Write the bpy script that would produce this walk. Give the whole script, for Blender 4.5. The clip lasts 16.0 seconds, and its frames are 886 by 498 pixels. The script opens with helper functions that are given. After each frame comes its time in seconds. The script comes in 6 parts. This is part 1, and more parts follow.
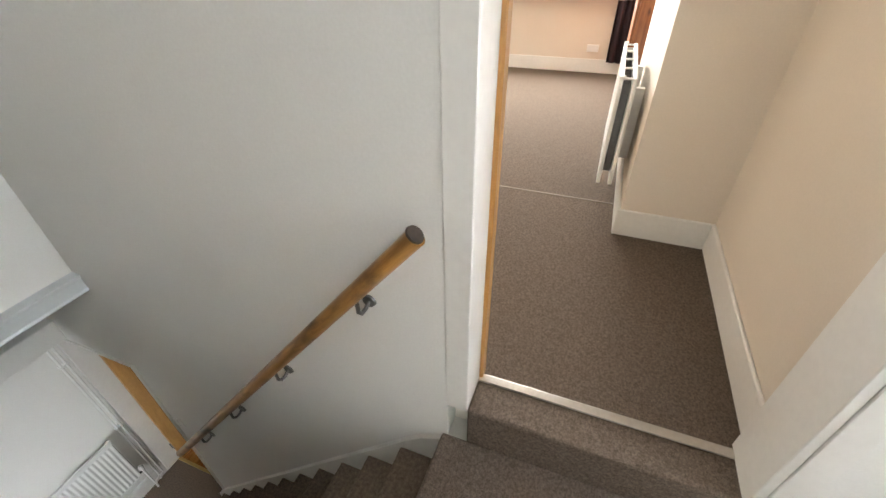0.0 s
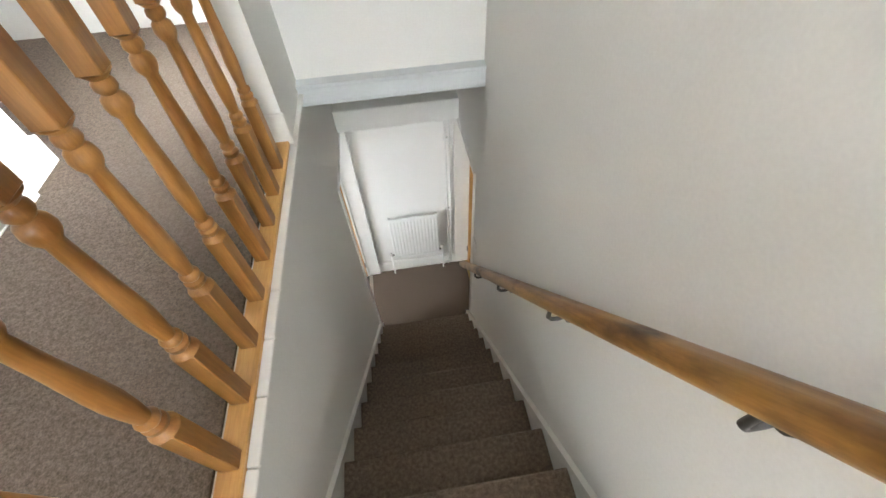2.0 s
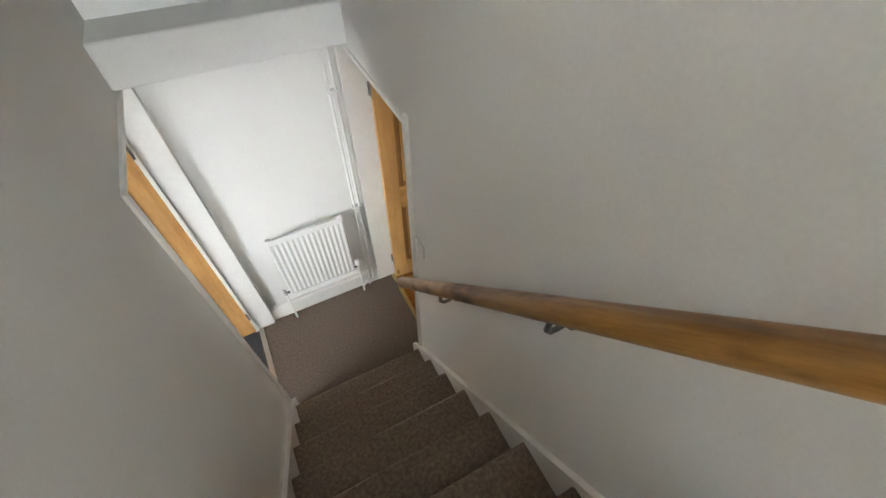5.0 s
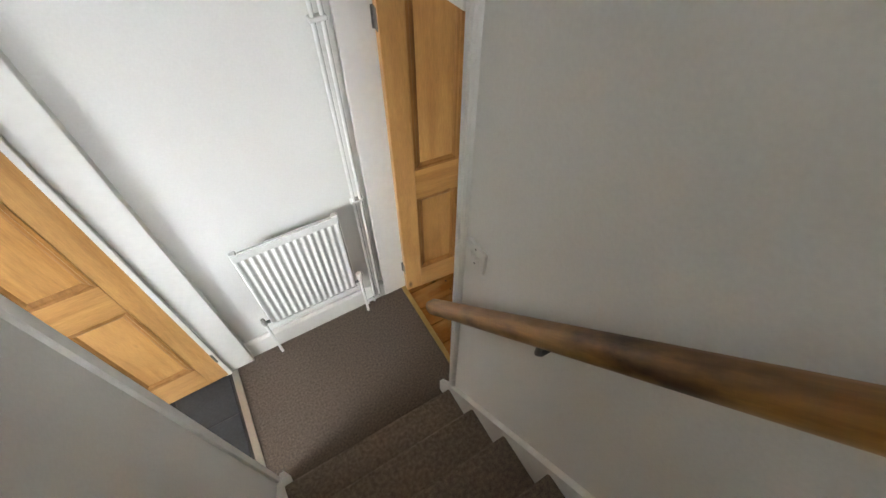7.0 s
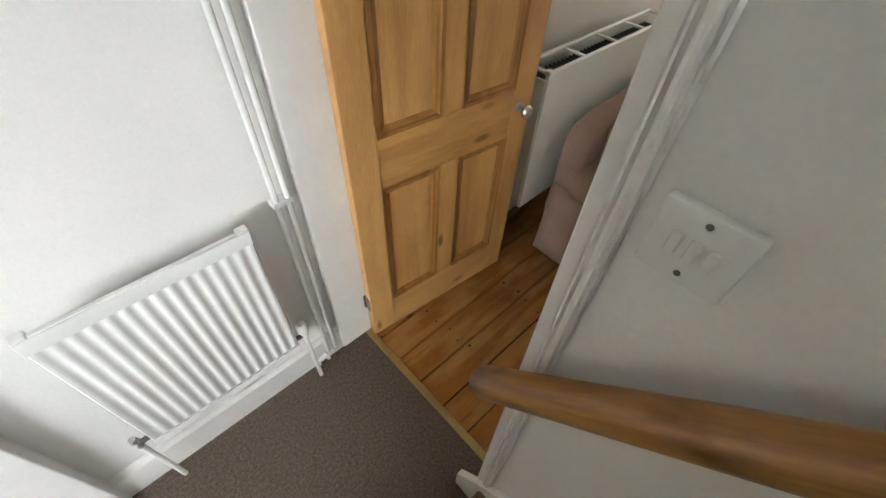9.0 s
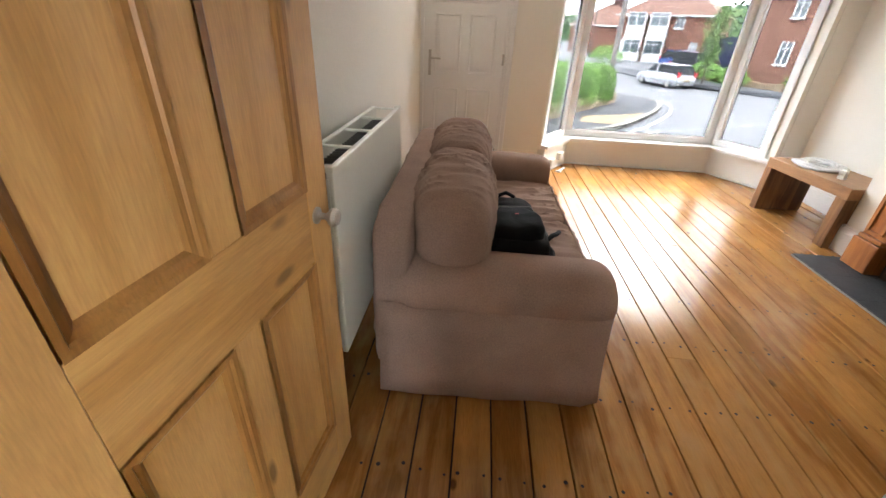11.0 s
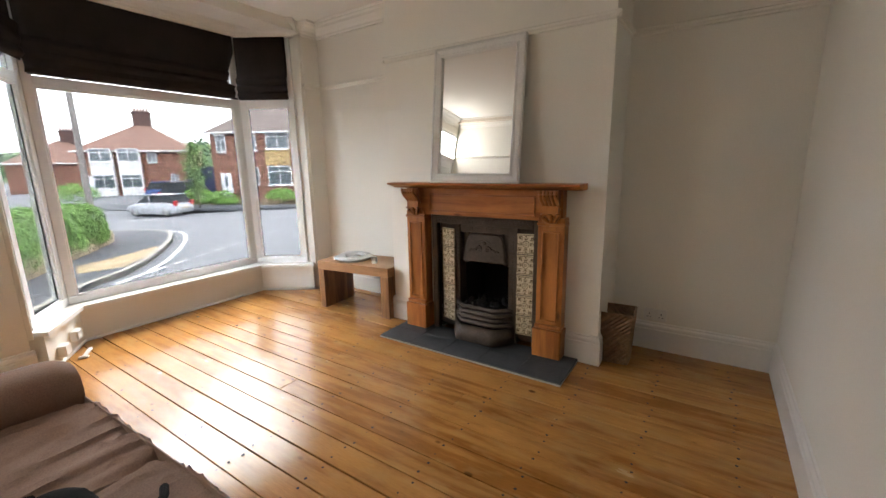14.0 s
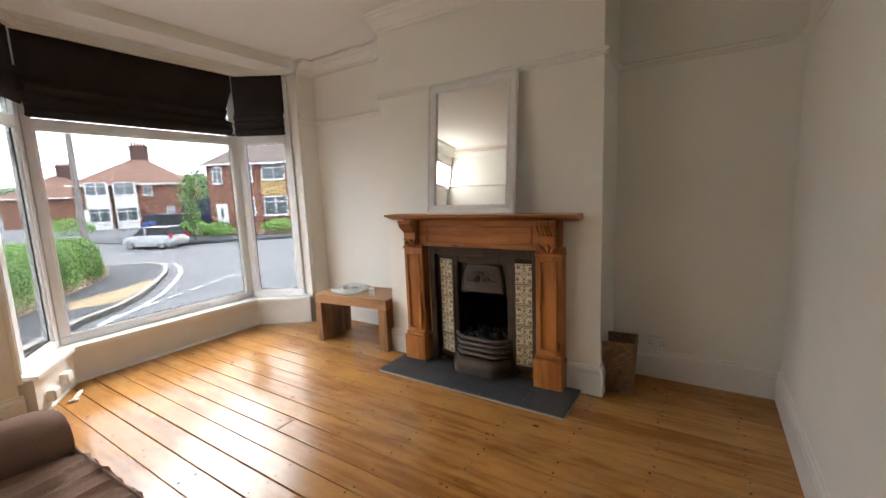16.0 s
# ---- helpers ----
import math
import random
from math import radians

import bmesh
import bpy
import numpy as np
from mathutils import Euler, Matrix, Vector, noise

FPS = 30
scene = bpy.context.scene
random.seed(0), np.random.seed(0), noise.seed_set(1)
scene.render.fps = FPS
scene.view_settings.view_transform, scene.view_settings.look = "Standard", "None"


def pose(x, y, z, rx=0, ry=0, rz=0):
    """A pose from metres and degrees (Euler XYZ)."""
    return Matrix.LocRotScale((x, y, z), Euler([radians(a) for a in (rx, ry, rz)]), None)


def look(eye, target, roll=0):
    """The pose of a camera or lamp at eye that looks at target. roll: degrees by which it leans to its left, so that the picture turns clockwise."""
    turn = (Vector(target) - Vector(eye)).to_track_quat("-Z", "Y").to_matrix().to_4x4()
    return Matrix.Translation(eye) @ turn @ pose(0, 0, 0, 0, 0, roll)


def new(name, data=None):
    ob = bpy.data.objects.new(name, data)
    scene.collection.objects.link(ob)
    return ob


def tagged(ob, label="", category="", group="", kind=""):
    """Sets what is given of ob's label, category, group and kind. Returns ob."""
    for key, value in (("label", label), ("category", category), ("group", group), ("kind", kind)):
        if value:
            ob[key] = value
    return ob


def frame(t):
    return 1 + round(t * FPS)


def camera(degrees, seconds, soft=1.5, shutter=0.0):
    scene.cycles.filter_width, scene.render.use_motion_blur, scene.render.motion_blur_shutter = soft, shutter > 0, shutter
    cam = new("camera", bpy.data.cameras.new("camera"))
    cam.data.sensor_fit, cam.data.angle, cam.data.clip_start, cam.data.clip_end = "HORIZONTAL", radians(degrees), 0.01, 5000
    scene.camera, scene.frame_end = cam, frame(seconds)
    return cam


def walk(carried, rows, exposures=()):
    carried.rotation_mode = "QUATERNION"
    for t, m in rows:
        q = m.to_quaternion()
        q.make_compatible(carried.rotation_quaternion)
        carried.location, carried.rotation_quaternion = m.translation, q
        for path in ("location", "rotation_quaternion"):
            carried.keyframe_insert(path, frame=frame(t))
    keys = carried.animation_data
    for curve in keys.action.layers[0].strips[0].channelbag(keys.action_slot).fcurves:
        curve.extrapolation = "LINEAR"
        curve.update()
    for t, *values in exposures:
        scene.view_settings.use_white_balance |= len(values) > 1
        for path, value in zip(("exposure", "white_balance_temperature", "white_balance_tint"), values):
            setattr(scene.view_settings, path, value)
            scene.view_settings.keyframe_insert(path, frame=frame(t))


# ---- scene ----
cam = camera(94.8, 16.0, shutter=0.0)
PATH = [
    (0, (-1.031, 0.354, 4.246), (0.46, 0.942, 3.05), -1.1),
    (0.5, (-0.871, 0.518, 4.042), (0.049, 1.733, 2.748), -2.8),
    (1, (-0.792, 0.675, 3.981), (-0.357, 2.007, 2.553), -3.4),
    (1.5, (-0.701, 0.777, 3.945), (-0.526, 2.057, 2.419), -1.9),
    (2, (-0.662, 0.858, 3.882), (-0.523, 2.102, 2.322), -3.0),
    (2.5, (-0.691, 1.032, 3.712), (-0.421, 2.26, 2.156), -1.5),
    (3.5, (-0.679, 1.34, 3.42), (-0.167, 2.503, 1.875), 2.6),
    (4, (-0.711, 1.456, 3.231), (-0.124, 2.592, 1.693), 1.0),
    (6.5, (-0.611, 2.112, 2.497), (-0.005, 3.19, 0.925), 1.2),
    (7, (-0.649, 2.255, 2.334), (0.005, 3.337, 0.785), 0.5),
    (7.5, (-0.613, 2.392, 2.137), (0.119, 3.467, 0.617), 3.9),
    (8, (-0.589, 2.524, 2.02), (0.233, 3.552, 0.514), 3.9),
    (10.5, (-0.362, 3.159, 1.33), (1.133, 3.722, 0.127), 5.4),
    (11, (-0.252, 3.239, 1.362), (1.499, 3.363, 0.403), 2.8),
    (11.5, (-0.128, 3.307, 1.42), (1.696, 2.866, 0.728), -1.3),
    (12, (0.015, 3.329, 1.422), (1.734, 2.430, 0.932), -0.4),
    (12.5, (0.183, 3.234, 1.366), (1.758, 2.043, 1.047), 0.1),
    (13, (0.296, 3.162, 1.38), (1.681, 1.754, 1.066), -0.3),
    (13.5, (0.387, 3.168, 1.358), (1.589, 1.605, 1.02), -0.6),
    (14, (0.431, 3.178, 1.355), (1.514, 1.546, 0.951), -1.1),
    (14.5, (0.448, 3.18, 1.336), (1.49, 1.53, 0.899), -1.4),
    (15, (0.457, 3.175, 1.36), (1.505, 1.517, 0.971), -1.6),
    (15.5, (0.455, 3.175, 1.371), (1.515, 1.507, 1.063), -1.8),
    (16, (0.443, 3.174, 1.399), (1.52, 1.512, 1.117), -2.3),
]
EXPOSURES = [(0.0, 0.45), (0.5, 0.5), (1.0, 0.75), (2.5, 1.05), (4.0, 1.1), (6.5, 1.1), (8.0, 1.05), (9.5, 1.2), (10.5, 1.4), (11.0, 1.45), (11.5, 1.35), (12.5, 1.15), (14.5, 0.95), (16.0, 0.95)]
walk(cam, [(t, look(eye, target, roll)) for t, eye, target, roll in PATH], EXPOSURES)

# ---- daylight ----
world = bpy.data.worlds.new("sky")
scene.world = world
world.use_nodes = True
_n = world.node_tree.nodes
_sky = _n.new("ShaderNodeTexSky")
_sky.sky_type = 'NISHITA'
_sky.sun_disc = False
_sky.sun_elevation, _sky.sun_rotation = radians(38), radians(120)
_sky.air_density, _sky.dust_density = 1.6, 6.0
_mixc = _n.new("ShaderNodeMixRGB")
_mixc.inputs[0].default_value = 0.75
_mixc.inputs[2].default_value = (21.5, 22.7, 24.2, 1)
world.node_tree.links.new(_sky.outputs[0], _mixc.inputs[1])
world.node_tree.links.new(_mixc.outputs[0], _n["Background"].inputs[0])
_n["Background"].inputs[1].default_value = 1.2

sun = new("sun", bpy.data.lights.new("sun", "SUN"))
sun.data.energy, sun.data.angle, sun.data.color = 2.4, radians(20), (1.0, 0.96, 0.9)
sun.matrix_world = look((12, -20, 20), (0, 0, 0))


def window_light(name, eye, target, w, h, power, color=(1, 0.99, 0.97), spread=180):
    """Sky light coming in through a window opening."""
    lamp = new(name, bpy.data.lights.new(name, "AREA"))
    lamp.data.shape, lamp.data.size, lamp.data.size_y = "RECTANGLE", w, h
    lamp.data.energy, lamp.data.color = power, color
    lamp.data.spread = radians(spread)
    lamp.matrix_world = look(eye, target)
    return lamp


window_light("fanlight_skylight", (4.10, 3.4425, 2.335), (3.0, 3.4425, 2.335), 0.765, 0.34, 5.5, spread=170)
window_light("bay_skylight", (4.55, 1.4, 1.25), (2.7, 2.17, -0.47), 1.5, 1.1, 4.5, spread=66)
window_light("bedroom_skylight", (5.22, 1.2, 4.35), (4.2, 1.2, 4.1), 1.8, 1.2, 250)
window_light("kitchen_skylight", (-4.1, 1.95, 1.6), (-3.0, 2.2, 1.4), 1.2, 1.2, 8)
# Unseen lamp added to light the stair treads from behind.
window_light("added_back_light", (-0.7, -2.12, 4.45), (-0.7, -1.0, 4.15), 1.0, 0.9, 9)

# ---- materials ----
def mat(name, color, rough=0.6, metal=0.0, vary=0.12, scale=6.0, fine=60.0, bump=0.15, bump_scale=None, stretch=(1, 1, 1), color2=None, spec=None, rand=0.0):
    """Noise-varied surface: large stains, fine grain and relief."""
    m = bpy.data.materials.new(name)
    m.use_nodes = True
    n, l = m.node_tree.nodes, m.node_tree.links
    b = n["Principled BSDF"]
    b.inputs["Roughness"].default_value, b.inputs["Metallic"].default_value = rough, metal
    if spec is not None:
        b.inputs["Specular IOR Level"].default_value = spec
    co = n.new("ShaderNodeTexCoord")
    mp = n.new("ShaderNodeMapping")
    mp.inputs["Scale"].default_value = stretch
    l.new(co.outputs["Object"], mp.inputs[0])
    big, small = n.new("ShaderNodeTexNoise"), n.new("ShaderNodeTexNoise")
    big.inputs["Scale"].default_value, small.inputs["Scale"].default_value = scale, fine
    big.inputs["Detail"].default_value = small.inputs["Detail"].default_value = 4
    l.new(mp.outputs[0], big.inputs["Vector"]), l.new(mp.outputs[0], small.inputs["Vector"])
    add = n.new("ShaderNodeMath")
    add.operation = "ADD"
    l.new(big.outputs[0], add.inputs[0]), l.new(small.outputs[0], add.inputs[1])
    half = n.new("ShaderNodeMath")
    half.operation = "MULTIPLY"
    half.inputs[1].default_value = 0.5
    l.new(add.outputs[0], half.inputs[0])
    src = half.outputs[0]
    if rand:
        info = n.new("ShaderNodeObjectInfo")
        mx = n.new("ShaderNodeMath")
        mx.operation = "MULTIPLY_ADD"
        mx.inputs[1].default_value, mx.inputs[2].default_value = rand, -rand / 2
        l.new(info.outputs["Random"], mx.inputs[0])
        ad = n.new("ShaderNodeMath")
        ad.operation = "ADD"
        l.new(src, ad.inputs[0]), l.new(mx.outputs[0], ad.inputs[1])
        src = ad.outputs[0]
    ramp = n.new("ShaderNodeValToRGB")
    lo = color2 or [c * (1 - vary) for c in color]
    hi = color if color2 else [min(1, c * (1 + vary)) for c in color]
    ramp.color_ramp.elements[0].position, ramp.color_ramp.elements[1].position = 0.36, 0.64
    ramp.color_ramp.elements[0].color, ramp.color_ramp.elements[1].color = (*lo, 1), (*hi, 1)
    l.new(src, ramp.inputs[0])
    l.new(ramp.outputs[0], b.inputs["Base Color"])
    if bump:
        bp = n.new("ShaderNodeBump")
        bp.inputs["Strength"].default_value, bp.inputs["Distance"].default_value = bump, 0.003
        if bump_scale:
            t = n.new("ShaderNodeTexNoise")
            t.inputs["Scale"].default_value = bump_scale
            l.new(co.outputs["Object"], t.inputs["Vector"])
            l.new(t.outputs[0], bp.inputs["Height"])
        else:
            l.new(small.outputs[0], bp.inputs["Height"])
        l.new(bp.outputs[0], b.inputs["Normal"])
    return m


def wood(name, c_light, c_dark, rough=0.35, axis=2, ring=5.0, knots=True, rand=0.25, wear=None, coat=0.0, wear_at=(0.35, 1.15), wear_scale=5.0, wear_rough=0.2, knot=(7.0, 2.6, 0.06, 0.13), wave=0.0):
    """Long grain along one axis with growth lines, knots and worn patches."""
    m = bpy.data.materials.new(name)
    m.use_nodes = True
    n, l = m.node_tree.nodes, m.node_tree.links
    b = n["Principled BSDF"]
    co, info = n.new("ShaderNodeTexCoord"), n.new("ShaderNodeObjectInfo")
    mp = n.new("ShaderNodeMapping")
    sc = [1.0, 1.0, 1.0]
    sc[axis] = 0.09
    mp.inputs["Scale"].default_value = sc
    off = n.new("ShaderNodeVectorMath")
    off.operation = "MULTIPLY_ADD"
    comb = n.new("ShaderNodeCombineXYZ")
    for k in range(3):
        l.new(info.outputs["Random"], comb.inputs[k])
    off.inputs[1].default_value = (17, 23, 31)
    l.new(comb.outputs[0], off.inputs[0]), l.new(co.outputs["Object"], off.inputs[2])
    l.new(off.outputs[0], mp.inputs[0])
    grain, fine, stain = (n.new("ShaderNodeTexNoise") for _ in range(3))
    grain.inputs["Scale"].default_value, grain.inputs["Distortion"].default_value, grain.inputs["Detail"].default_value = ring * 4, 0.6, 3
    fine.inputs["Scale"].default_value, fine.inputs["Detail"].default_value = 260, 2
    stain.inputs["Scale"].default_value, stain.inputs["Detail"].default_value = 3.0, 3
    l.new(mp.outputs[0], grain.inputs["Vector"]), l.new(mp.outputs[0], fine.inputs["Vector"]), l.new(off.outputs[0], stain.inputs["Vector"])
    ramp = n.new("ShaderNodeValToRGB")
    e = ramp.color_ramp.elements
    e[0].position, e[1].position = 0.34, 0.66
    e[0].color, e[1].color = (*c_dark, 1), (*c_light, 1)
    mid = e.new(0.5)
    mid.color = (*[0.35 * a + 0.65 * c for a, c in zip(c_dark, c_light)], 1)
    addr = n.new("ShaderNodeMath")
    addr.operation = "MULTIPLY_ADD"
    addr.inputs[1].default_value = rand
    l.new(info.outputs["Random"], addr.inputs[0]), l.new(grain.outputs[0], addr.inputs[2])
    sub = n.new("ShaderNodeMath")
    sub.operation = "ADD"
    sub.inputs[1].default_value = -rand / 2
    l.new(addr.outputs[0], sub.inputs[0])
    l.new(sub.outputs[0], ramp.inputs[0])
    col = ramp.outputs[0]
    fm = n.new("ShaderNodeMixRGB")
    fm.blend_type, fm.inputs[0].default_value = "OVERLAY", 0.25
    l.new(col, fm.inputs[1]), l.new(fine.outputs[0], fm.inputs[2])
    col = fm.outputs[0]
    sm = n.new("ShaderNodeMixRGB")
    sm.blend_type, sm.inputs[0].default_value = "OVERLAY", 0.35
    l.new(col, sm.inputs[1]), l.new(stain.outputs[0], sm.inputs[2])
    col = sm.outputs[0]
    if knots:
        vmap = n.new("ShaderNodeMapping")
        s2 = [knot[0]] * 3
        s2[axis] = knot[1]
        vmap.inputs["Scale"].default_value = s2
        l.new(off.outputs[0], vmap.inputs[0])
        vor = n.new("ShaderNodeTexVoronoi")
        vor.inputs["Scale"].default_value = 1.0
        l.new(vmap.outputs[0], vor.inputs["Vector"])
        kr = n.new("ShaderNodeValToRGB")
        kr.color_ramp.elements[0].position, kr.color_ramp.elements[1].position = knot[2:]
        kr.color_ramp.elements[0].color, kr.color_ramp.elements[1].color = (1, 1, 1, 1), (0, 0, 0, 1)
        l.new(vor.outputs["Distance"], kr.inputs[0])
        km = n.new("ShaderNodeMixRGB")
        km.inputs[2].default_value = (*[c * 0.45 for c in c_dark], 1)
        l.new(kr.outputs[0], km.inputs[0]), l.new(col, km.inputs[1])
        col = km.outputs[0]
    if wear:
        wn = n.new("ShaderNodeTexNoise")
        wn.inputs["Scale"].default_value, wn.inputs["Detail"].default_value = wear_scale, 7
        wmap = n.new("ShaderNodeMapping")
        s3 = [1.0, 1.0, 1.0]
        s3[axis] = 0.4
        wmap.inputs["Scale"].default_value = s3
        l.new(off.outputs[0], wmap.inputs[0]), l.new(wmap.outputs[0], wn.inputs["Vector"])
        wr = n.new("ShaderNodeValToRGB")
        wr.color_ramp.elements[0].position, wr.color_ramp.elements[1].position = wear_at
        l.new(wn.outputs[0], wr.inputs[0])
        wm = n.new("ShaderNodeMixRGB")
        wm.inputs[2].default_value = (*wear, 1)
        l.new(wr.outputs[0], wm.inputs[0]), l.new(col, wm.inputs[1])
        col = wm.outputs[0]
        rr = n.new("ShaderNodeMapRange")
        rr.inputs["To Min"].default_value, rr.inputs["To Max"].default_value = rough, min(1, rough + wear_rough)
        l.new(wr.outputs[0], rr.inputs["Value"])
        l.new(rr.outputs[0], b.inputs["Roughness"])
    else:
        b.inputs["Roughness"].default_value = rough
    if coat:
        b.inputs["Coat Weight"].default_value, b.inputs["Coat Roughness"].default_value = coat, 0.12
    l.new(col, b.inputs["Base Color"])
    bp = n.new("ShaderNodeBump")
    bp.inputs["Strength"].default_value, bp.inputs["Distance"].default_value = 0.12, 0.002
    l.new(grain.outputs[0], bp.inputs["Height"])
    if wave:
        wv, b2 = n.new("ShaderNodeTexNoise"), n.new("ShaderNodeBump")
        wv.inputs["Scale"].default_value, wv.inputs["Detail"].default_value = 9.0, 2
        b2.inputs["Strength"].default_value, b2.inputs["Distance"].default_value = 1.0, wave
        l.new(off.outputs[0], wv.inputs["Vector"]), l.new(wv.outputs[0], b2.inputs["Height"]), l.new(b2.outputs[0], bp.inputs["Normal"])
    l.new(bp.outputs[0], b.inputs["Normal"])
    return m


def glass(name, tint=(1, 1, 1), rough=0.0):
    m = bpy.data.materials.new(name)
    m.use_nodes = True
    b = m.node_tree.nodes["Principled BSDF"]
    b.inputs["Base Color"].default_value = (*tint, 1)
    b.inputs["Transmission Weight"].default_value, b.inputs["Roughness"].default_value, b.inputs["IOR"].default_value = 1.0, rough, 1.08
    return m


WALL = mat("cream_wall_paint", (0.835, 0.81, 0.735), 0.75, vary=0.035, scale=1.2, fine=120, bump=0.12)
WALL_UP = mat("white_wall_paint", (0.81, 0.80, 0.765), 0.75, vary=0.03, scale=1.2, fine=120, bump=0.12)
BEDWALL = mat("magnolia_wall_paint", (0.74, 0.66, 0.56), 0.75, vary=0.03, scale=1.2, fine=120, bump=0.12)
CEIL = mat("ceiling_paint", (0.84, 0.82, 0.765), 0.85, vary=0.03, scale=1.0, fine=90, bump=0.15)
GLOSS = mat("white_gloss_paint", (0.80, 0.785, 0.745), 0.32, vary=0.03, scale=3, fine=40, bump=0.06)
# Greyer gloss for the stairwell beam, its shade put into the paint colour.
SHADEGLOSS = mat("shaded_gloss_paint", (0.66, 0.68, 0.69), 0.35, vary=0.03, scale=3, fine=40, bump=0.06)
UPVC = mat("white_upvc", (0.80, 0.80, 0.79), 0.28, vary=0.015, scale=4, fine=30, bump=0.02)
CARPET = mat("brown_grey_carpet", (0.185, 0.143, 0.112), 0.95, vary=0.3, scale=90, fine=200, bump=1.0, bump_scale=330, spec=0.1, color2=(0.075, 0.057, 0.043))
SLATE = mat("black_slate", (0.034, 0.037, 0.041), 0.55, vary=0.3, scale=8, fine=70, bump=0.3)
PINE = wood("honey_pine", (0.56, 0.305, 0.105), (0.43, 0.215, 0.062), 0.38, axis=2, ring=4, rand=0.2)
PINE_X = wood("honey_pine_across", (0.56, 0.305, 0.105), (0.43, 0.215, 0.062), 0.38, axis=0, ring=4, rand=0.2)
PINE_Y = wood("honey_pine_along", (0.62, 0.35, 0.12), (0.47, 0.24, 0.07), 0.38, axis=1, ring=4, rand=0.2)
PINE_DARK = wood("darker_pine", (0.38, 0.178, 0.045), (0.24, 0.100, 0.021), 0.4, axis=2, ring=5, knots=False, rand=0.15)
RAILWOOD = wood("stained_pine_handrail", (0.41, 0.205, 0.05), (0.21, 0.092, 0.021), 0.32, axis=2, ring=6, rand=0.1, wear=(0.055, 0.024, 0.008), wear_at=(0.50, 0.66), wear_scale=10.0, wear_rough=0.1)
BOARDS = wood("varnished_floorboards", (0.42, 0.20, 0.054), (0.27, 0.112, 0.026), 0.17, axis=0, ring=5, rand=0.34, wear=(0.42, 0.235, 0.085), wear_at=(0.50, 0.80), wear_scale=11.0, wear_rough=0.14, knot=(6.0, 3.6, 0.055, 0.095), wave=0.0012)
MANTEL = wood("orange_stained_pine", (0.42, 0.155, 0.035), (0.26, 0.082, 0.017), 0.35, axis=2, ring=4, rand=0.15)
MANTEL_X = wood("orange_stained_pine_across", (0.42, 0.155, 0.035), (0.26, 0.082, 0.017), 0.35, axis=0, ring=4, rand=0.15)
TABLEWOOD = wood("reclaimed_brown_wood", (0.36, 0.185, 0.075), (0.14, 0.062, 0.025), 0.45, axis=0, ring=4, rand=0.3)
WARDROBE = wood("red_brown_wood", (0.33, 0.12, 0.04), (0.2, 0.065, 0.02), 0.4, axis=2, rand=0.1)
SOFA = mat("brown_cotton_slipcover", (0.335, 0.224, 0.176), 0.9, vary=0.16, scale=5, fine=180, bump=0.5, spec=0.2)
IRON = mat("black_cast_iron", (0.060, 0.042, 0.030), 0.4, metal=0.3, vary=0.3, scale=10, fine=80, bump=0.25)
STEEL = mat("brushed_steel", (0.5, 0.48, 0.45), 0.35, metal=1.0, vary=0.08, bump=0.05)
DARKSTEEL = mat("tarnished_steel", (0.16, 0.155, 0.15), 0.4, metal=0.9, vary=0.15, bump=0.1)
BRASS = mat("aged_brass", (0.5, 0.37, 0.16), 0.35, metal=1.0, vary=0.1, bump=0.05)
BLIND = mat("dark_brown_blind_cloth", (0.030, 0.023, 0.021), 0.9, vary=0.2, scale=5, fine=260, bump=0.3, spec=0.15)
CURTAIN = mat("dark_plum_curtain", (0.035, 0.022, 0.03), 0.9, vary=0.2, fine=200, bump=0.3)
BAG = mat("black_nylon", (0.006, 0.006, 0.007), 0.8, vary=0.3, scale=12, fine=280, bump=0.4, spec=0.15)
REDMARK = mat("red_print", (0.45, 0.02, 0.03), 0.5, bump=0)
WICKER = mat("brown_wicker", (0.21, 0.115, 0.052), 0.6, vary=0.35, scale=30, fine=160, bump=0.3)
RADW = mat("white_radiator_enamel", (0.80, 0.80, 0.77), 0.3, vary=0.02, bump=0.02)
RADC = mat("cream_radiator_enamel", (0.72, 0.73, 0.66), 0.3, vary=0.03, bump=0.02)
PLASTIC = mat("white_plastic", (0.80, 0.79, 0.76), 0.35, vary=0.02, bump=0.02)
CREAMTILE = mat("cream_glazed_tile", (0.62, 0.54, 0.38), 0.18, vary=0.1, scale=20, fine=90, bump=0.1, rand=0.1)
TILEPRINT = mat("brown_tile_print", (0.16, 0.12, 0.07), 0.25, vary=0.2, bump=0)
# Grey tint added to clear panes, to dim the daylight view outside.
GLASS = glass("dimming_window_glass", (0.070, 0.072, 0.075))
FROST = glass("obscured_glass", (0.125, 0.13, 0.135), 0.35)
BLUE_GLASS = glass("blue_glass", (0.01, 0.045, 0.26), 0.1)
GREEN_GLASS = glass("green_glass", (0.0003, 0.03, 0.0008), 0.1)
MIRROR = mat("mirror_silver", (0.86, 0.86, 0.85), 0.01, metal=1.0, vary=0.0, bump=0)
WHITEWOOD = mat("distressed_white_wood", (0.72, 0.71, 0.68), 0.5, vary=0.06, scale=10, fine=80, bump=0.2)


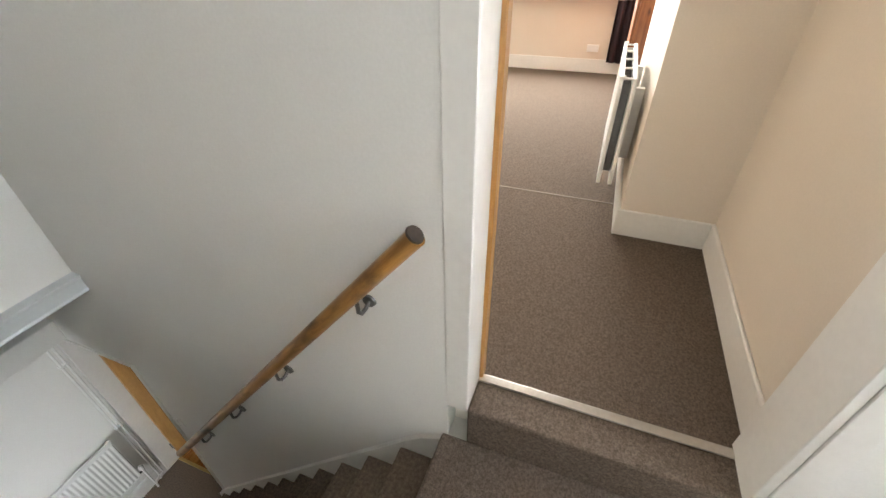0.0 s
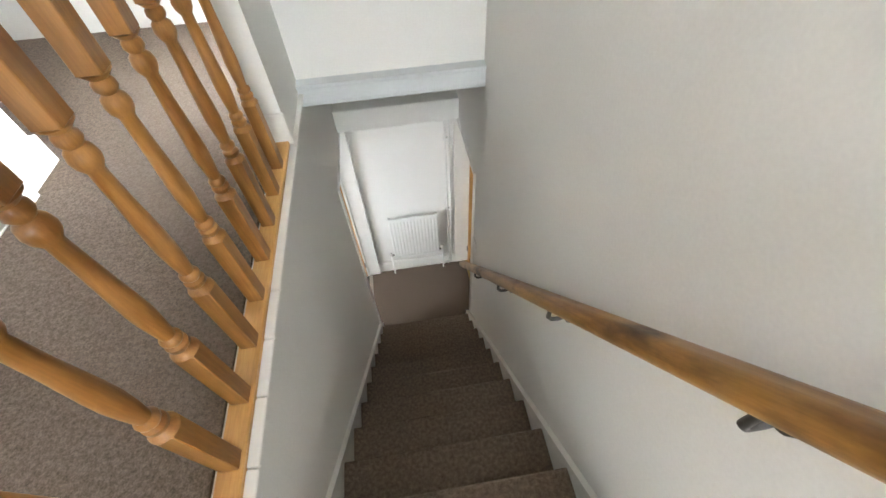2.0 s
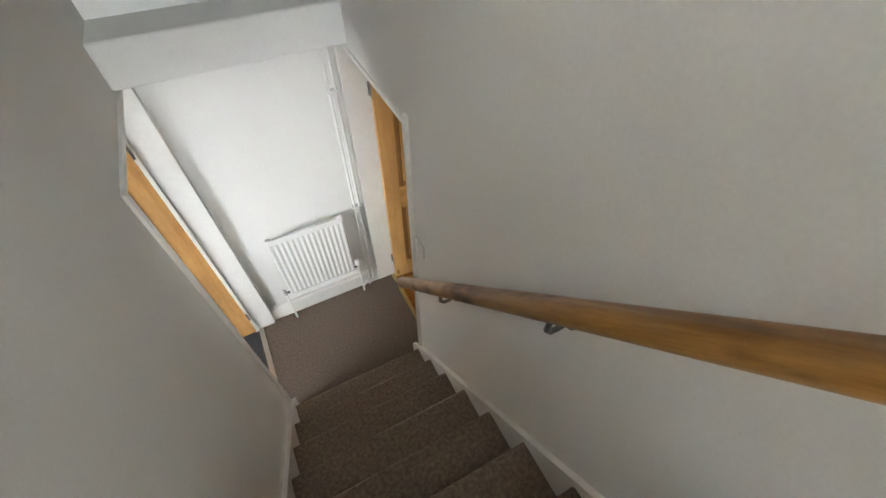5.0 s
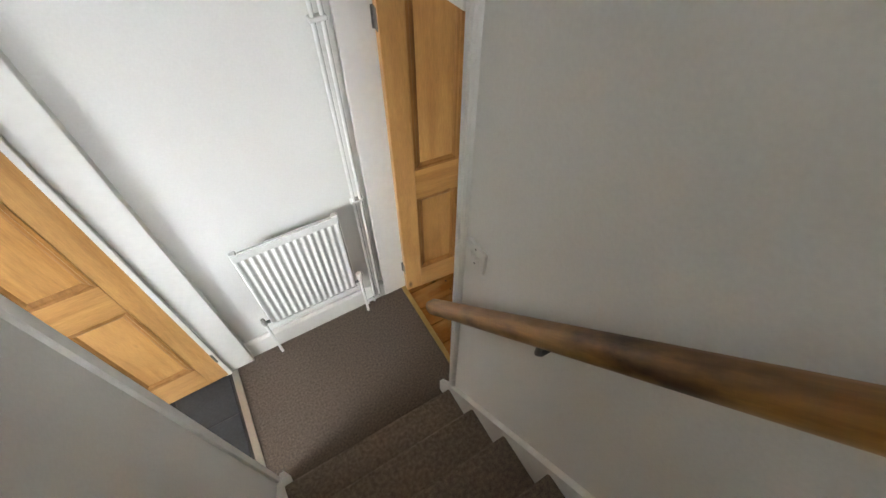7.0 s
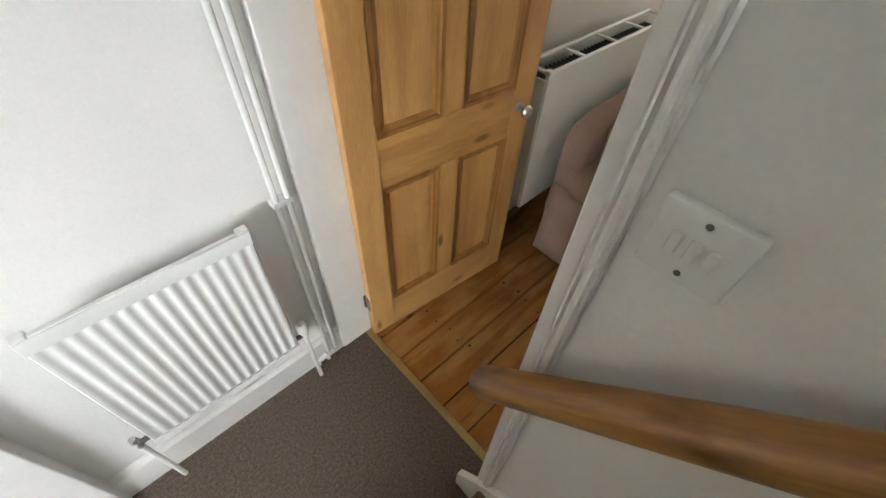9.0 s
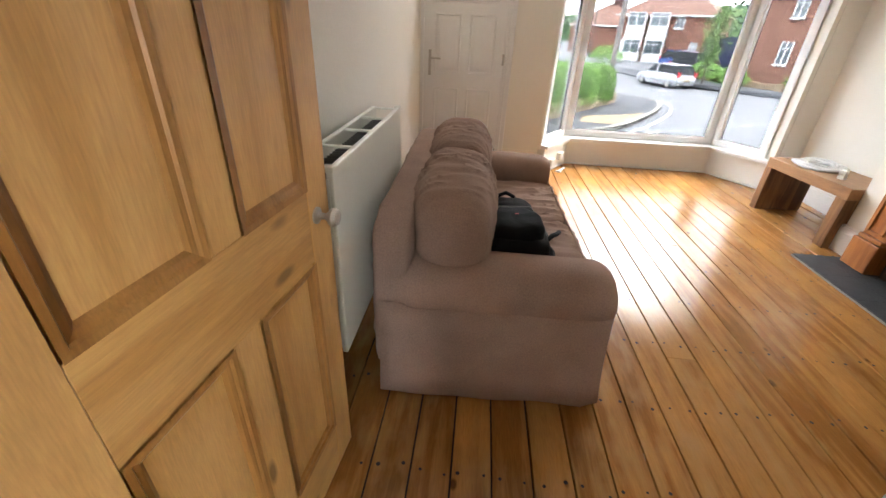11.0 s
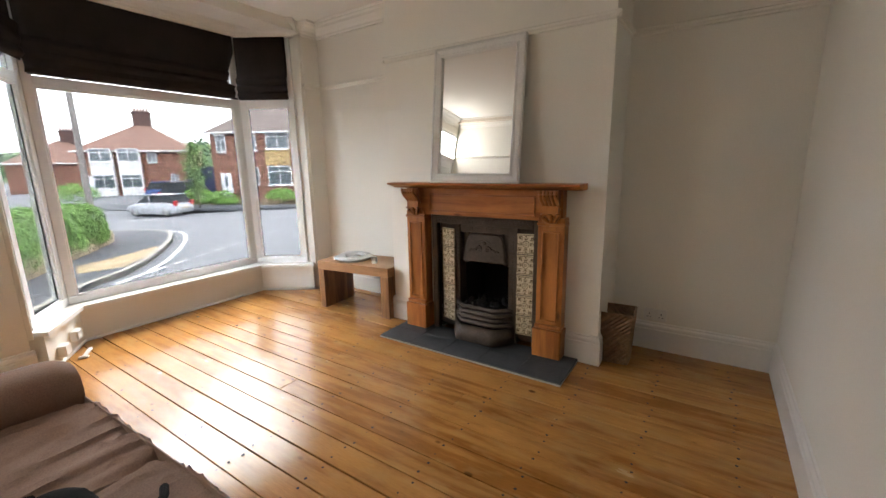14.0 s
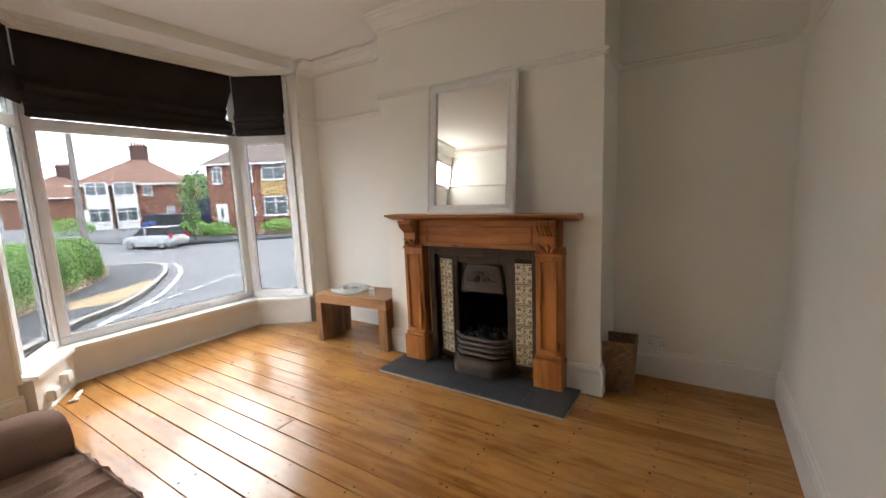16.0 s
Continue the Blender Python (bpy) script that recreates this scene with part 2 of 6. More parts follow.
# ---- mesh helpers ----
def box_bm(bm, x0, x1, y0, y1, z0, z1, bevel=0.0, seg=1):
    ret = bmesh.ops.create_cube(bm, size=1.0, matrix=Matrix.LocRotScale(((x0 + x1) / 2, (y0 + y1) / 2, (z0 + z1) / 2), None, (abs(x1 - x0), abs(y1 - y0), abs(z1 - z0))))
    if bevel:
        edges = list({e for v in ret["verts"] for e in v.link_edges})
        bmesh.ops.bevel(bm, geom=edges, offset=bevel, segments=seg, profile=0.5, affect='EDGES')
    return bm


def boxes(items, bevel=0.0, seg=1):
    bm = bmesh.new()
    for it in items:
        box_bm(bm, *it, bevel=bevel, seg=seg)
    return bm


def cyl_bm(bm, a, b, r, r2=None, seg=16):
    """A rod from a to b."""
    a, b = Vector(a), Vector(b)
    d = b - a
    m = Matrix.Translation((a + b) / 2) @ d.to_track_quat("Z", "Y").to_matrix().to_4x4()
    bmesh.ops.create_cone(bm, cap_ends=True, segments=seg, radius1=r, radius2=r if r2 is None else r2, depth=d.length, matrix=m)
    return bm


def lathe_bm(bm, profile, seg=20, m=None):
    """Turns (radius, height) pairs round the z axis."""
    m = m or Matrix()
    rings = []
    for r, h in profile:
        rings.append([bm.verts.new(m @ Vector((r * math.cos(2 * math.pi * k / seg), r * math.sin(2 * math.pi * k / seg), h))) for k in range(seg)])
    for a, b in zip(rings, rings[1:]):
        for k in range(seg):
            bm.faces.new((a[k], a[(k + 1) % seg], b[(k + 1) % seg], b[k]))
    bm.faces.new(list(reversed(rings[0]))), bm.faces.new(rings[-1])
    return bm


def sweep_bm(bm, points, r, seg=10):
    """A round tube through points."""
    pts = [Vector(p) for p in points]
    rings = []
    for i, p in enumerate(pts):
        d = (pts[min(i + 1, len(pts) - 1)] - pts[max(i - 1, 0)]).normalized()
        up = Vector((0, 0, 1)) if abs(d.z) < 0.9 else Vector((1, 0, 0))
        s = d.cross(up).normalized()
        u = s.cross(d)
        rings.append([bm.verts.new(p + r * (math.cos(2 * math.pi * k / seg) * s + math.sin(2 * math.pi * k / seg) * u)) for k in range(seg)])
    for a, b in zip(rings, rings[1:]):
        for k in range(seg):
            bm.faces.new((a[k], a[(k + 1) % seg], b[(k + 1) % seg], b[k]))
    bm.faces.new(list(reversed(rings[0]))), bm.faces.new(rings[-1])
    bmesh.ops.recalc_face_normals(bm, faces=bm.faces)
    return bm


def extrude_profile(bm, profile, a, b, out, up=(0, 0, 1)):
    """Extrudes a closed (depth, height) profile from a to b; depth goes along out."""
    a, b, out, up = Vector(a), Vector(b), Vector(out), Vector(up)
    ra = [bm.verts.new(a + d * out + h * up) for d, h in profile]
    rb = [bm.verts.new(b + d * out + h * up) for d, h in profile]
    n = len(profile)
    for k in range(n):
        bm.faces.new((ra[k], ra[(k + 1) % n], rb[(k + 1) % n], rb[k]))
    bm.faces.new(list(reversed(ra))), bm.faces.new(rb)
    bmesh.ops.recalc_face_normals(bm, faces=bm.faces)
    return bm


def prism_bm(bm, outline, z0, z1):
    """A flat plan outline raised from z0 to z1."""
    lo = [bm.verts.new((x, y, z0)) for x, y in outline]
    hi = [bm.verts.new((x, y, z1)) for x, y in outline]
    n = len(outline)
    for k in range(n):
        bm.faces.new((lo[k], lo[(k + 1) % n], hi[(k + 1) % n], hi[k]))
    bm.faces.new(list(reversed(lo))), bm.faces.new(hi)
    bmesh.ops.recalc_face_normals(bm, faces=bm.faces)
    return bm


def mesh_of(name, bm, material, smooth=False):
    me = bpy.data.meshes.new(name)
    bm.to_mesh(me)
    bm.free()
    for mm in (material if isinstance(material, (list, tuple)) else [material]):
        me.materials.append(mm)
    if smooth:
        for p in me.polygons:
            p.use_smooth = True
        me.set_sharp_from_angle(angle=radians(40))
    return me


def thing(name, bm, material, label="", category="", kind="", group="", at=None, smooth=False):
    ob = new(name, mesh_of(name, bm, material, smooth))
    if at is not None:
        ob.matrix_world = at
    return tagged(ob, label, category, group, kind)


def part(name, bm, material, parent, label="", smooth=False, at=None):
    ob = new(name, mesh_of(name, bm, material, smooth))
    ob.parent = parent
    if at is not None:
        ob.matrix_basis = at
    return tagged(ob, label)


def root(name, at, label, category, group="", kind=""):
    ob = new(name)
    ob.empty_display_size = 0.1
    ob.matrix_world = at
    return tagged(ob, label, category, group, kind)


def structure(name, bm, material, label, category):
    return thing(name, bm, material, label, category, "structure")

# ---- plan ----
RX, RY, RZ = 4.10, 3.87, 2.80          # lounge: front wall, party wall, ceiling
UP, HALF = 2.83, 2.615                 # upper floor, top landing one step below
SX0, SX1 = -1.11, -0.19                # stairwell walls
LOBY = 3.76                            # end wall of the lobby
TOP = 5.25                             # upstairs ceiling
RISE, GO, Y1 = 0.2179, 0.2, 2.905      # stairs: riser, going, first nosing

# walls of the ground floor
structure("wall_stairs_lounge", boxes([
    (-0.095, 0, -0.4, 2.85, -0.1, UP - 0.03), (-0.095, 0, 2.85, LOBY, 2.05, UP - 0.03), (-0.095, 0, LOBY, RY + 0.2, -0.1, UP - 0.03)]),
    WALL, "cream painted wall between stairs and lounge with a doorway", "wall")
structure("wall_fireplace", boxes([(0, RX + 0.3, -0.25, 0, -0.1, UP - 0.03)]), WALL, "cream painted alcove wall beside the chimney breast", "wall")
structure("chimney_breast", boxes([
    (0.99, 1.42, 0, 0.474, 0, RZ), (2.25, 2.75, 0, 0.474, 0, RZ), (1.42, 2.25, 0, 0.474, 0.98, RZ), (1.42, 2.25, 0, 0.08, 0, 0.98)]),
    WALL, "cream painted chimney breast projecting into the lounge", "chimney breast")
structure("wall_party", boxes([(0, RX + 0.3, RY, RY + 0.2, -0.1, UP - 0.03)]), WALL, "cream painted side wall of the lounge", "wall")
structure("wall_front", boxes([
    (RX, RX + 0.28, -0.25, 0.2, -0.8, UP - 0.03), (RX, RX + 0.28, 2.6, 2.97, -0.8, UP - 0.03), (RX, RX + 0.28, 2.97, RY, 2.56, UP - 0.03),
    (RX, RX + 0.28, 0.2, 2.6, 2.70, UP - 0.03), (RX, RX + 0.28, 3.86, RY + 0.2, -0.8, UP - 0.03)]),
    WALL, "cream painted front wall with bay opening and door opening", "wall")
BAY_OUT = [(4.20, 0.20), (4.74, 0.56), (4.74, 2.25), (4.20, 2.60)]
BAY_IN = [(4.12, 0.27), (4.60, 0.60), (4.60, 2.20), (4.12, 2.52)]


def bay_ring(bm, z0, z1, inner, outer):
    for k in range(3):
        prism_bm(bm, [inner[k], inner[k + 1], outer[k + 1], outer[k]], z0, z1)
    return bm


bm = bmesh.new()
bay_ring(bm, -0.8, 0.27, BAY_IN, [(x + 0.12, y + (0.06 if y > 1.4 else -0.06)) for x, y in BAY_OUT])
bay_ring(bm, 2.66, RZ - 0.002, BAY_IN, [(x + 0.12, y + (0.06 if y > 1.4 else -0.06)) for x, y in BAY_OUT])
structure("wall_bay", bm, WALL, "cream painted low wall and head of the bay window", "wall")
structure("ceiling_lounge", boxes([(0, RX + 0.9, 0, RY, RZ, RZ + 0.02)]), CEIL, "cream painted plaster ceiling", "ceiling")
structure("floor_base", boxes([(-4.2, 4.62, -0.3, RY + 0.2, -0.2, -0.03)]), SLATE, "dark underfloor below the boards", "floor")

# lobby and kitchen side
structure("wall_lobby_end", boxes([(-4.3, SX1, LOBY, LOBY + 0.2, -0.1, UP)]), WALL_UP, "white painted wall behind the lobby radiator", "wall")
structure("wall_stairs_kitchen", boxes([
    (SX0 - 0.1, SX0, -0.4, 2.95, -0.1, UP - 0.012), (SX0 - 0.1, SX0, 2.95, LOBY, 2.05, UP - 0.012)]),
    WALL_UP, "white painted wall along the stairs with a kitchen doorway", "wall")
structure("ceiling_lobby", boxes([(SX0, SX1, 2.80, LOBY, 2.75, 2.80)]), CEIL, "white painted lobby ceiling", "ceiling")
structure("wall_kitchen_back", boxes([
    (-4.3, -4.1, -0.4, LOBY, -0.1, 1.0), (-4.3, -4.1, -0.4, LOBY, 2.2, UP), (-4.3, -4.1, -0.4, 1.3, 1.0, 2.2), (-4.3, -4.1, 2.6, LOBY, 1.0, 2.2)]), WALL_UP, "white kitchen outer wall with window opening", "wall")
structure("wall_kitchen_side", boxes([(-4.3, SX0 - 0.1, -0.6, -0.4, -0.1, UP)]), WALL_UP, "white kitchen side wall", "wall")
structure("ceiling_kitchen", boxes([(-4.1, SX0 - 0.1, -0.4, LOBY, 2.6, 2.64)]), CEIL, "white kitchen ceiling", "ceiling")
structure("lobby_carpet", boxes([(SX0 - 0.09, -0.07, 2.92, LOBY, -0.03, 0.0)]), CARPET, "brown grey carpet in the lobby", "carpet")

# upper floor
structure("wall_stairs_upper", boxes([
    (SX1, -0.095, 0.68, 2.91, -0.1, TOP), (SX1, -0.095, 2.91, LOBY, 2.05, TOP), (SX1, -0.095, LOBY, LOBY + 0.2, -0.1, TOP),
    (SX1, -0.095, -0.4, 0.68, -0.1, HALF - 0.02), (SX1, -0.095, -2.2, -0.33, HALF - 0.02, TOP), (SX1, -0.095, -0.33, 0.68, 4.87, TOP)]),
    WALL_UP, "white painted wall above the stairs with a bedroom doorway", "wall")
structure("wall_bulkhead", boxes([(SX0 - 0.1, SX1, 2.80, 2.90, 2.80, TOP)]), WALL_UP, "white painted bulkhead wall over the stairs", "wall")
structure("wall_landing_pier", boxes([(SX0 - 0.1, SX0, 2.38, 2.80, UP - 0.012, TOP)]), WALL_UP, "white wall pier at the end of the banister", "wall")
structure("ceiling_upper", boxes([(-4.3, 5.4, -2.2, LOBY + 0.2, TOP, TOP + 0.1)]), CEIL, "white upstairs ceiling", "ceiling")
structure("landing_floor", boxes([(-4.1, SX0 - 0.09, 0.2, LOBY, UP - 0.19, UP)]), CARPET, "brown grey landing carpet", "carpet")
structure("landing_floor_back", boxes([(-4.1, SX0 - 0.09, -2.2, 0.2, UP - 0.4, HALF)]), CARPET, "brown grey landing carpet", "carpet")
structure("top_landing", boxes([(SX0 - 0.09, SX1, -2.2, Y1 - 11 * GO, UP - 0.45, HALF)], 0.012, 2), CARPET, "brown grey carpet on the top landing", "carpet")
structure("bedroom_step", boxes([(SX1 - 0.003, -0.03, -0.33, 0.6, HALF - 0.1, UP - 0.002)], 0.012, 2), CARPET, "brown grey carpeted step up to the bedroom", "step")
structure("bedroom_floor", boxes([(-0.03, 5.2, -0.42, LOBY, UP - 0.028, UP)]), CARPET, "brown grey bedroom carpet", "carpet")
structure("landing_outer_wall", boxes([(-4.3, -4.1, -2.2, LOBY, UP - 0.2, TOP)]), WALL_UP, "white outer wall of the landing room", "wall")
# The opening is added, out of view, to send light down the stairs.
structure("landing_back_wall", boxes([(-4.3, 0, -2.4, -2.2, UP - 0.4, 4.0), (-4.3, 0, -2.4, -2.2, 4.9, TOP), (-4.3, -1.2, -2.4, -2.2, 4.0, 4.9), (-0.2, 0, -2.4, -2.2, 4.0, 4.9)]), WALL_UP, "white back wall of the landing, out of view, with an added opening for light", "wall")
structure("landing_end_wall", boxes([(-4.3, SX0 - 0.1, LOBY, LOBY + 0.2, UP, TOP)]), WALL_UP, "white end wall of the landing", "wall")
structure("landing_room_wall", boxes([(-2.2, -2.1, 2.17, 2.44, UP, TOP), (-2.2, -2.1, -2.2, 1.35, HALF, TOP), (-2.2, -2.1, 1.35, 2.17, 4.87, TOP)]), WALL_UP, "white wall with an open doorway off the landing", "wall")
structure("bedroom_wall_front", boxes([(5.15, 5.4, -0.5, 0.3, UP - 0.1, TOP), (5.15, 5.4, 2.2, LOBY + 0.2, UP - 0.1, TOP), (5.15, 5.4, 0.3, 2.2, UP - 0.1, 3.72), (5.15, 5.4, 0.3, 2.2, 4.95, TOP)]), BEDWALL, "pale bedroom front wall with window opening", "wall")
structure("bedroom_wall_stairs", boxes([(-0.095, 0, 0.68, LOBY + 0.2, UP - 0.03, TOP), (-0.095, 0, -2.2, -0.33, UP - 0.2, TOP), (-0.095, 0, -0.33, 0.68, 4.87, TOP)]), BEDWALL, "magnolia wall between bedroom and stairs", "wall")
structure("bedroom_wall_side", boxes([(0, 5.4, -0.6, -0.36, UP - 0.1, TOP)]), BEDWALL, "magnolia bedroom side wall", "wall")
structure("bedroom_wall_party", boxes([(0, 5.4, LOBY, LOBY + 0.2, UP - 0.1, TOP)]), BEDWALL, "magnolia bedroom party wall", "wall")
structure("bedroom_chimney_breast", boxes([(1.24, 2.95, -0.36, 0.13, UP, TOP)]), BEDWALL, "magnolia chimney breast in the bedroom", "chimney breast")

# ---- stairs, lobby and landing ----
def slab(pts, x0, x1):
    """A side outline (y, z) given thickness from x0 to x1."""
    bm = bmesh.new()
    a = [bm.verts.new((x0, y, z)) for y, z in pts]
    b = [bm.verts.new((x1, y, z)) for y, z in pts]
    n = len(pts)
    for k in range(n):
        bm.faces.new((a[k], a[(k + 1) % n], b[(k + 1) % n], b[k]))
    bm.faces.new(list(reversed(a))), bm.faces.new(b)
    bmesh.ops.recalc_face_normals(bm, faces=bm.faces)
    return bm


def nosing_line(y, up):
    return (y, (Y1 - y) / GO * RISE + RISE + up)


stairs = root("staircase", pose(0, 0, 0), "straight carpeted staircase with dark brown worn carpet", "stairs")
NOSE = [(0.0, -0.055), (0.012, -0.035), (0.016, -0.016), (0.008, -0.003), (-0.012, 0.0)]
step_prof = [(0.0 + d, h) for d, h in NOSE] + [(-GO - 0.01, 0.0), (-GO - 0.01, -RISE), (-0.012, -RISE - 0.02), (-0.014, -0.07)]
# Same carpet as the landing, colour raised in place of light on the treads.
step_me = mesh_of("step", slab([(d, h) for d, h in step_prof], SX0 + 0.024, SX1 - 0.024), mat("brightened_stair_carpet", (0.29, 0.222, 0.172), 0.95, vary=0.3, scale=60, fine=260, bump=1.0, bump_scale=330, spec=0.1, color2=(0.115, 0.087, 0.066)), True)
for k in range(1, 12):
    st = new("step", step_me)
    st.parent = stairs
    st.matrix_basis = pose(0, Y1 - (k - 1) * GO - 0.012, k * RISE)
for x0, x1 in ((SX0, SX0 + 0.022), (SX1 - 0.022, SX1)):
    part("string", slab([(3.0, 0.0), (3.0, 0.12), nosing_line(2.93, 0.035), nosing_line(0.88, 0.035), (0.80, 2.535), (0.705, 2.59), (0.70, HALF - 0.3), nosing_line(0.9, -0.42), nosing_line(2.75, -0.3), (2.8, 0.0)], x0, x1), GLOSS, stairs, "white painted string board")

# banister rail on the wall
rail = root("handrail", pose(0, 0, 0), "stained round pine handrail on steel wall brackets", "handrail")
RA, RB = Vector((-0.262, 2.965, 1.005)), Vector((-0.262, 0.735, 3.654))
bm = bmesh.new()
d = (RB - RA)
q = d.to_track_quat("Z", "Y").to_matrix().to_4x4()
prof = [(0.0275 * math.cos(a), 0.0275 * math.sin(a)) for a in [math.pi * (0.5 + 2 * k / 24) for k in range(24)]]
prof = [(x * 1.04, max(y * 1.14, -0.026) + 0.003) for x, y in prof]
rings = [[bm.verts.new((x, -y, d.length * k / 12)) for x, y in prof] for k in range(13)]
for a, b in zip(rings, rings[1:]):
    for k in range(24):
        bm.faces.new((a[k], a[(k + 1) % 24], b[(k + 1) % 24], b[k]))
bm.faces.new(list(reversed(rings[0]))), bm.faces.new(rings[-1])
bmesh.ops.recalc_face_normals(bm, faces=bm.faces)
part("rail", bm, RAILWOOD, rail, "worn round pine rail", True, Matrix.Translation(RA) @ q)
bm = cyl_bm(bmesh.new(), RB, RB + d.normalized() * 0.006, 0.028, 0.026, 24)
part("rail_end", bm, mat("dark_end_grain", (0.05, 0.035, 0.025), 0.7, vary=0.3), rail, "dark sawn end grain", True)
for y in (0.956, 1.465, 1.975, 2.485):
    zr = RA.z + (y - RA.y) / (RB.y - RA.y) * (RB.z - RA.z)
    bm = bmesh.new()
    cyl_bm(bm, (SX1, y, zr - 0.105), (SX1 - 0.008, y, zr - 0.105), 0.026, 0.023, 20)
    br = part("bracket", bm, DARKSTEEL, rail, "grey steel wall bracket", True)
    bm = sweep_bm(bmesh.new(), [(SX1 - 0.006, y, zr - 0.105), (SX1 - 0.03, y, zr - 0.118), (SX1 - 0.055, y, zr - 0.115), (SX1 - 0.070, y, zr - 0.095), (SX1 - 0.072, y, zr - 0.02)], 0.0075)
    part("arm", bm, DARKSTEEL, br, "", True)

# Grey here stands for the shadow on the beam.
structure("beam", slab([(2.755, 2.772), (2.748, 2.782), (2.755, 2.792), (2.755, 2.86), (2.745, 2.868), (2.745, 2.884), (2.80, 2.89), (2.80, 2.772)], SX0, SX1), SHADEGLOSS, "painted beam edge across the stairwell, greyed to show its shade", "beam")
structure("lobby_soffit", boxes([(SX0, SX1, 3.53, LOBY, 2.075, 2.25)], 0.006), WALL_UP, "white boxed soffit over the lobby", "soffit")
structure("baseboard_lobby", slab([(LOBY, 0), (LOBY - 0.018, 0), (LOBY - 0.018, 0.13), (LOBY - 0.008, 0.15), (LOBY, 0.155)], -1.09, -0.2), GLOSS, "white painted skirting board", "skirting")


def lining(name, boxes_list, label):
    return structure(name, boxes(boxes_list, 0.003), GLOSS, label, "door frame")


lining("trim_lounge_door", [(SX1 - 0.012, 0.012, 3.735, LOBY, 0, 2.05), (SX1 - 0.006, -0.075, 2.911, 2.935, 0, 2.05), (SX1 - 0.008, 0.008, 2.935, 3.735, 2.028, 2.052),
                            (-0.12, -0.105, 2.935, 2.948, 0, 2.03), (-0.095, -0.062, 2.85, 2.910, 0.0, 2.05), (0, 0.018, 2.86, 3.84, 2.05, 2.14), (0, 0.018, 3.76, 3.84, 0.0, 2.05)], "white painted door lining and architrave")
bm = bmesh.new()
extrude_profile(bm, [(0, 0), (0.010, 0), (0.014, 0.004), (0.010, 0.008), (0.016, 0.014), (0.016, 0.019), (0.009, 0.022), (0.011, 0.026), (0, 0.028)], (SX1, 2.910, 0.1), (SX1, 2.910, 2.085), (-1, 0, 0), (0, -1, 0))
structure("trim_lounge_architrave", bm, GLOSS, "white moulded architrave beside the stair wall", "door frame")
lining("trim_kitchen_door", [(SX0 - 0.105, SX0 + 0.025, 3.715, LOBY, 0, 2.05), (SX0 - 0.105, SX0 + 0.012, 2.93, 2.965, 0, 2.05), (SX0 - 0.105, SX0 + 0.012, 2.965, 3.715, 2.028, 2.052), (SX0 - 0.14, SX0 - 0.105, 3.70, 3.755, 0, 2.06)], "white painted kitchen door lining")
lining("trim_bedroom_door", [(SX1 - 0.002, -0.02, 0.60, 0.685, UP - 0.01, 4.87), (SX1 - 0.012, 0.01, -0.34, -0.31, HALF, 4.87), (SX1 - 0.016, SX1, -0.42, -0.34, HALF, 4.93), (SX1 - 0.01, 0.01, -0.31, 0.6, 4.84, 4.87)], "white painted bedroom door lining")
structure("trim_bedroom_stop", boxes([(-0.035, 0.012, 0.585, 0.602, UP, 4.84)], 0.003), PINE, "bare pine door stop", "door frame")
structure("trim_threshold_bedroom", boxes([(-0.05, -0.012, -0.31, 0.6, UP - 0.004, UP + 0.006)], 0.004, 2), STEEL, "bright metal threshold strip", "threshold")
structure("trim_threshold_lounge", boxes([(-0.085, -0.055, 2.936, 3.735, -0.002, 0.007)], 0.003, 2), BRASS, "metal threshold strip", "threshold")
structure("trim_threshold_kitchen", boxes([(SX0 - 0.112, SX0 - 0.075, 2.965, 3.715, -0.002, 0.008)], 0.003, 2), STEEL, "metal threshold strip", "threshold")
structure("trim_threshold_landing", boxes([(-2.15, -2.11, 1.35, 2.17, UP - 0.002, UP + 0.007)], 0.003, 2), STEEL, "metal threshold strip", "threshold")


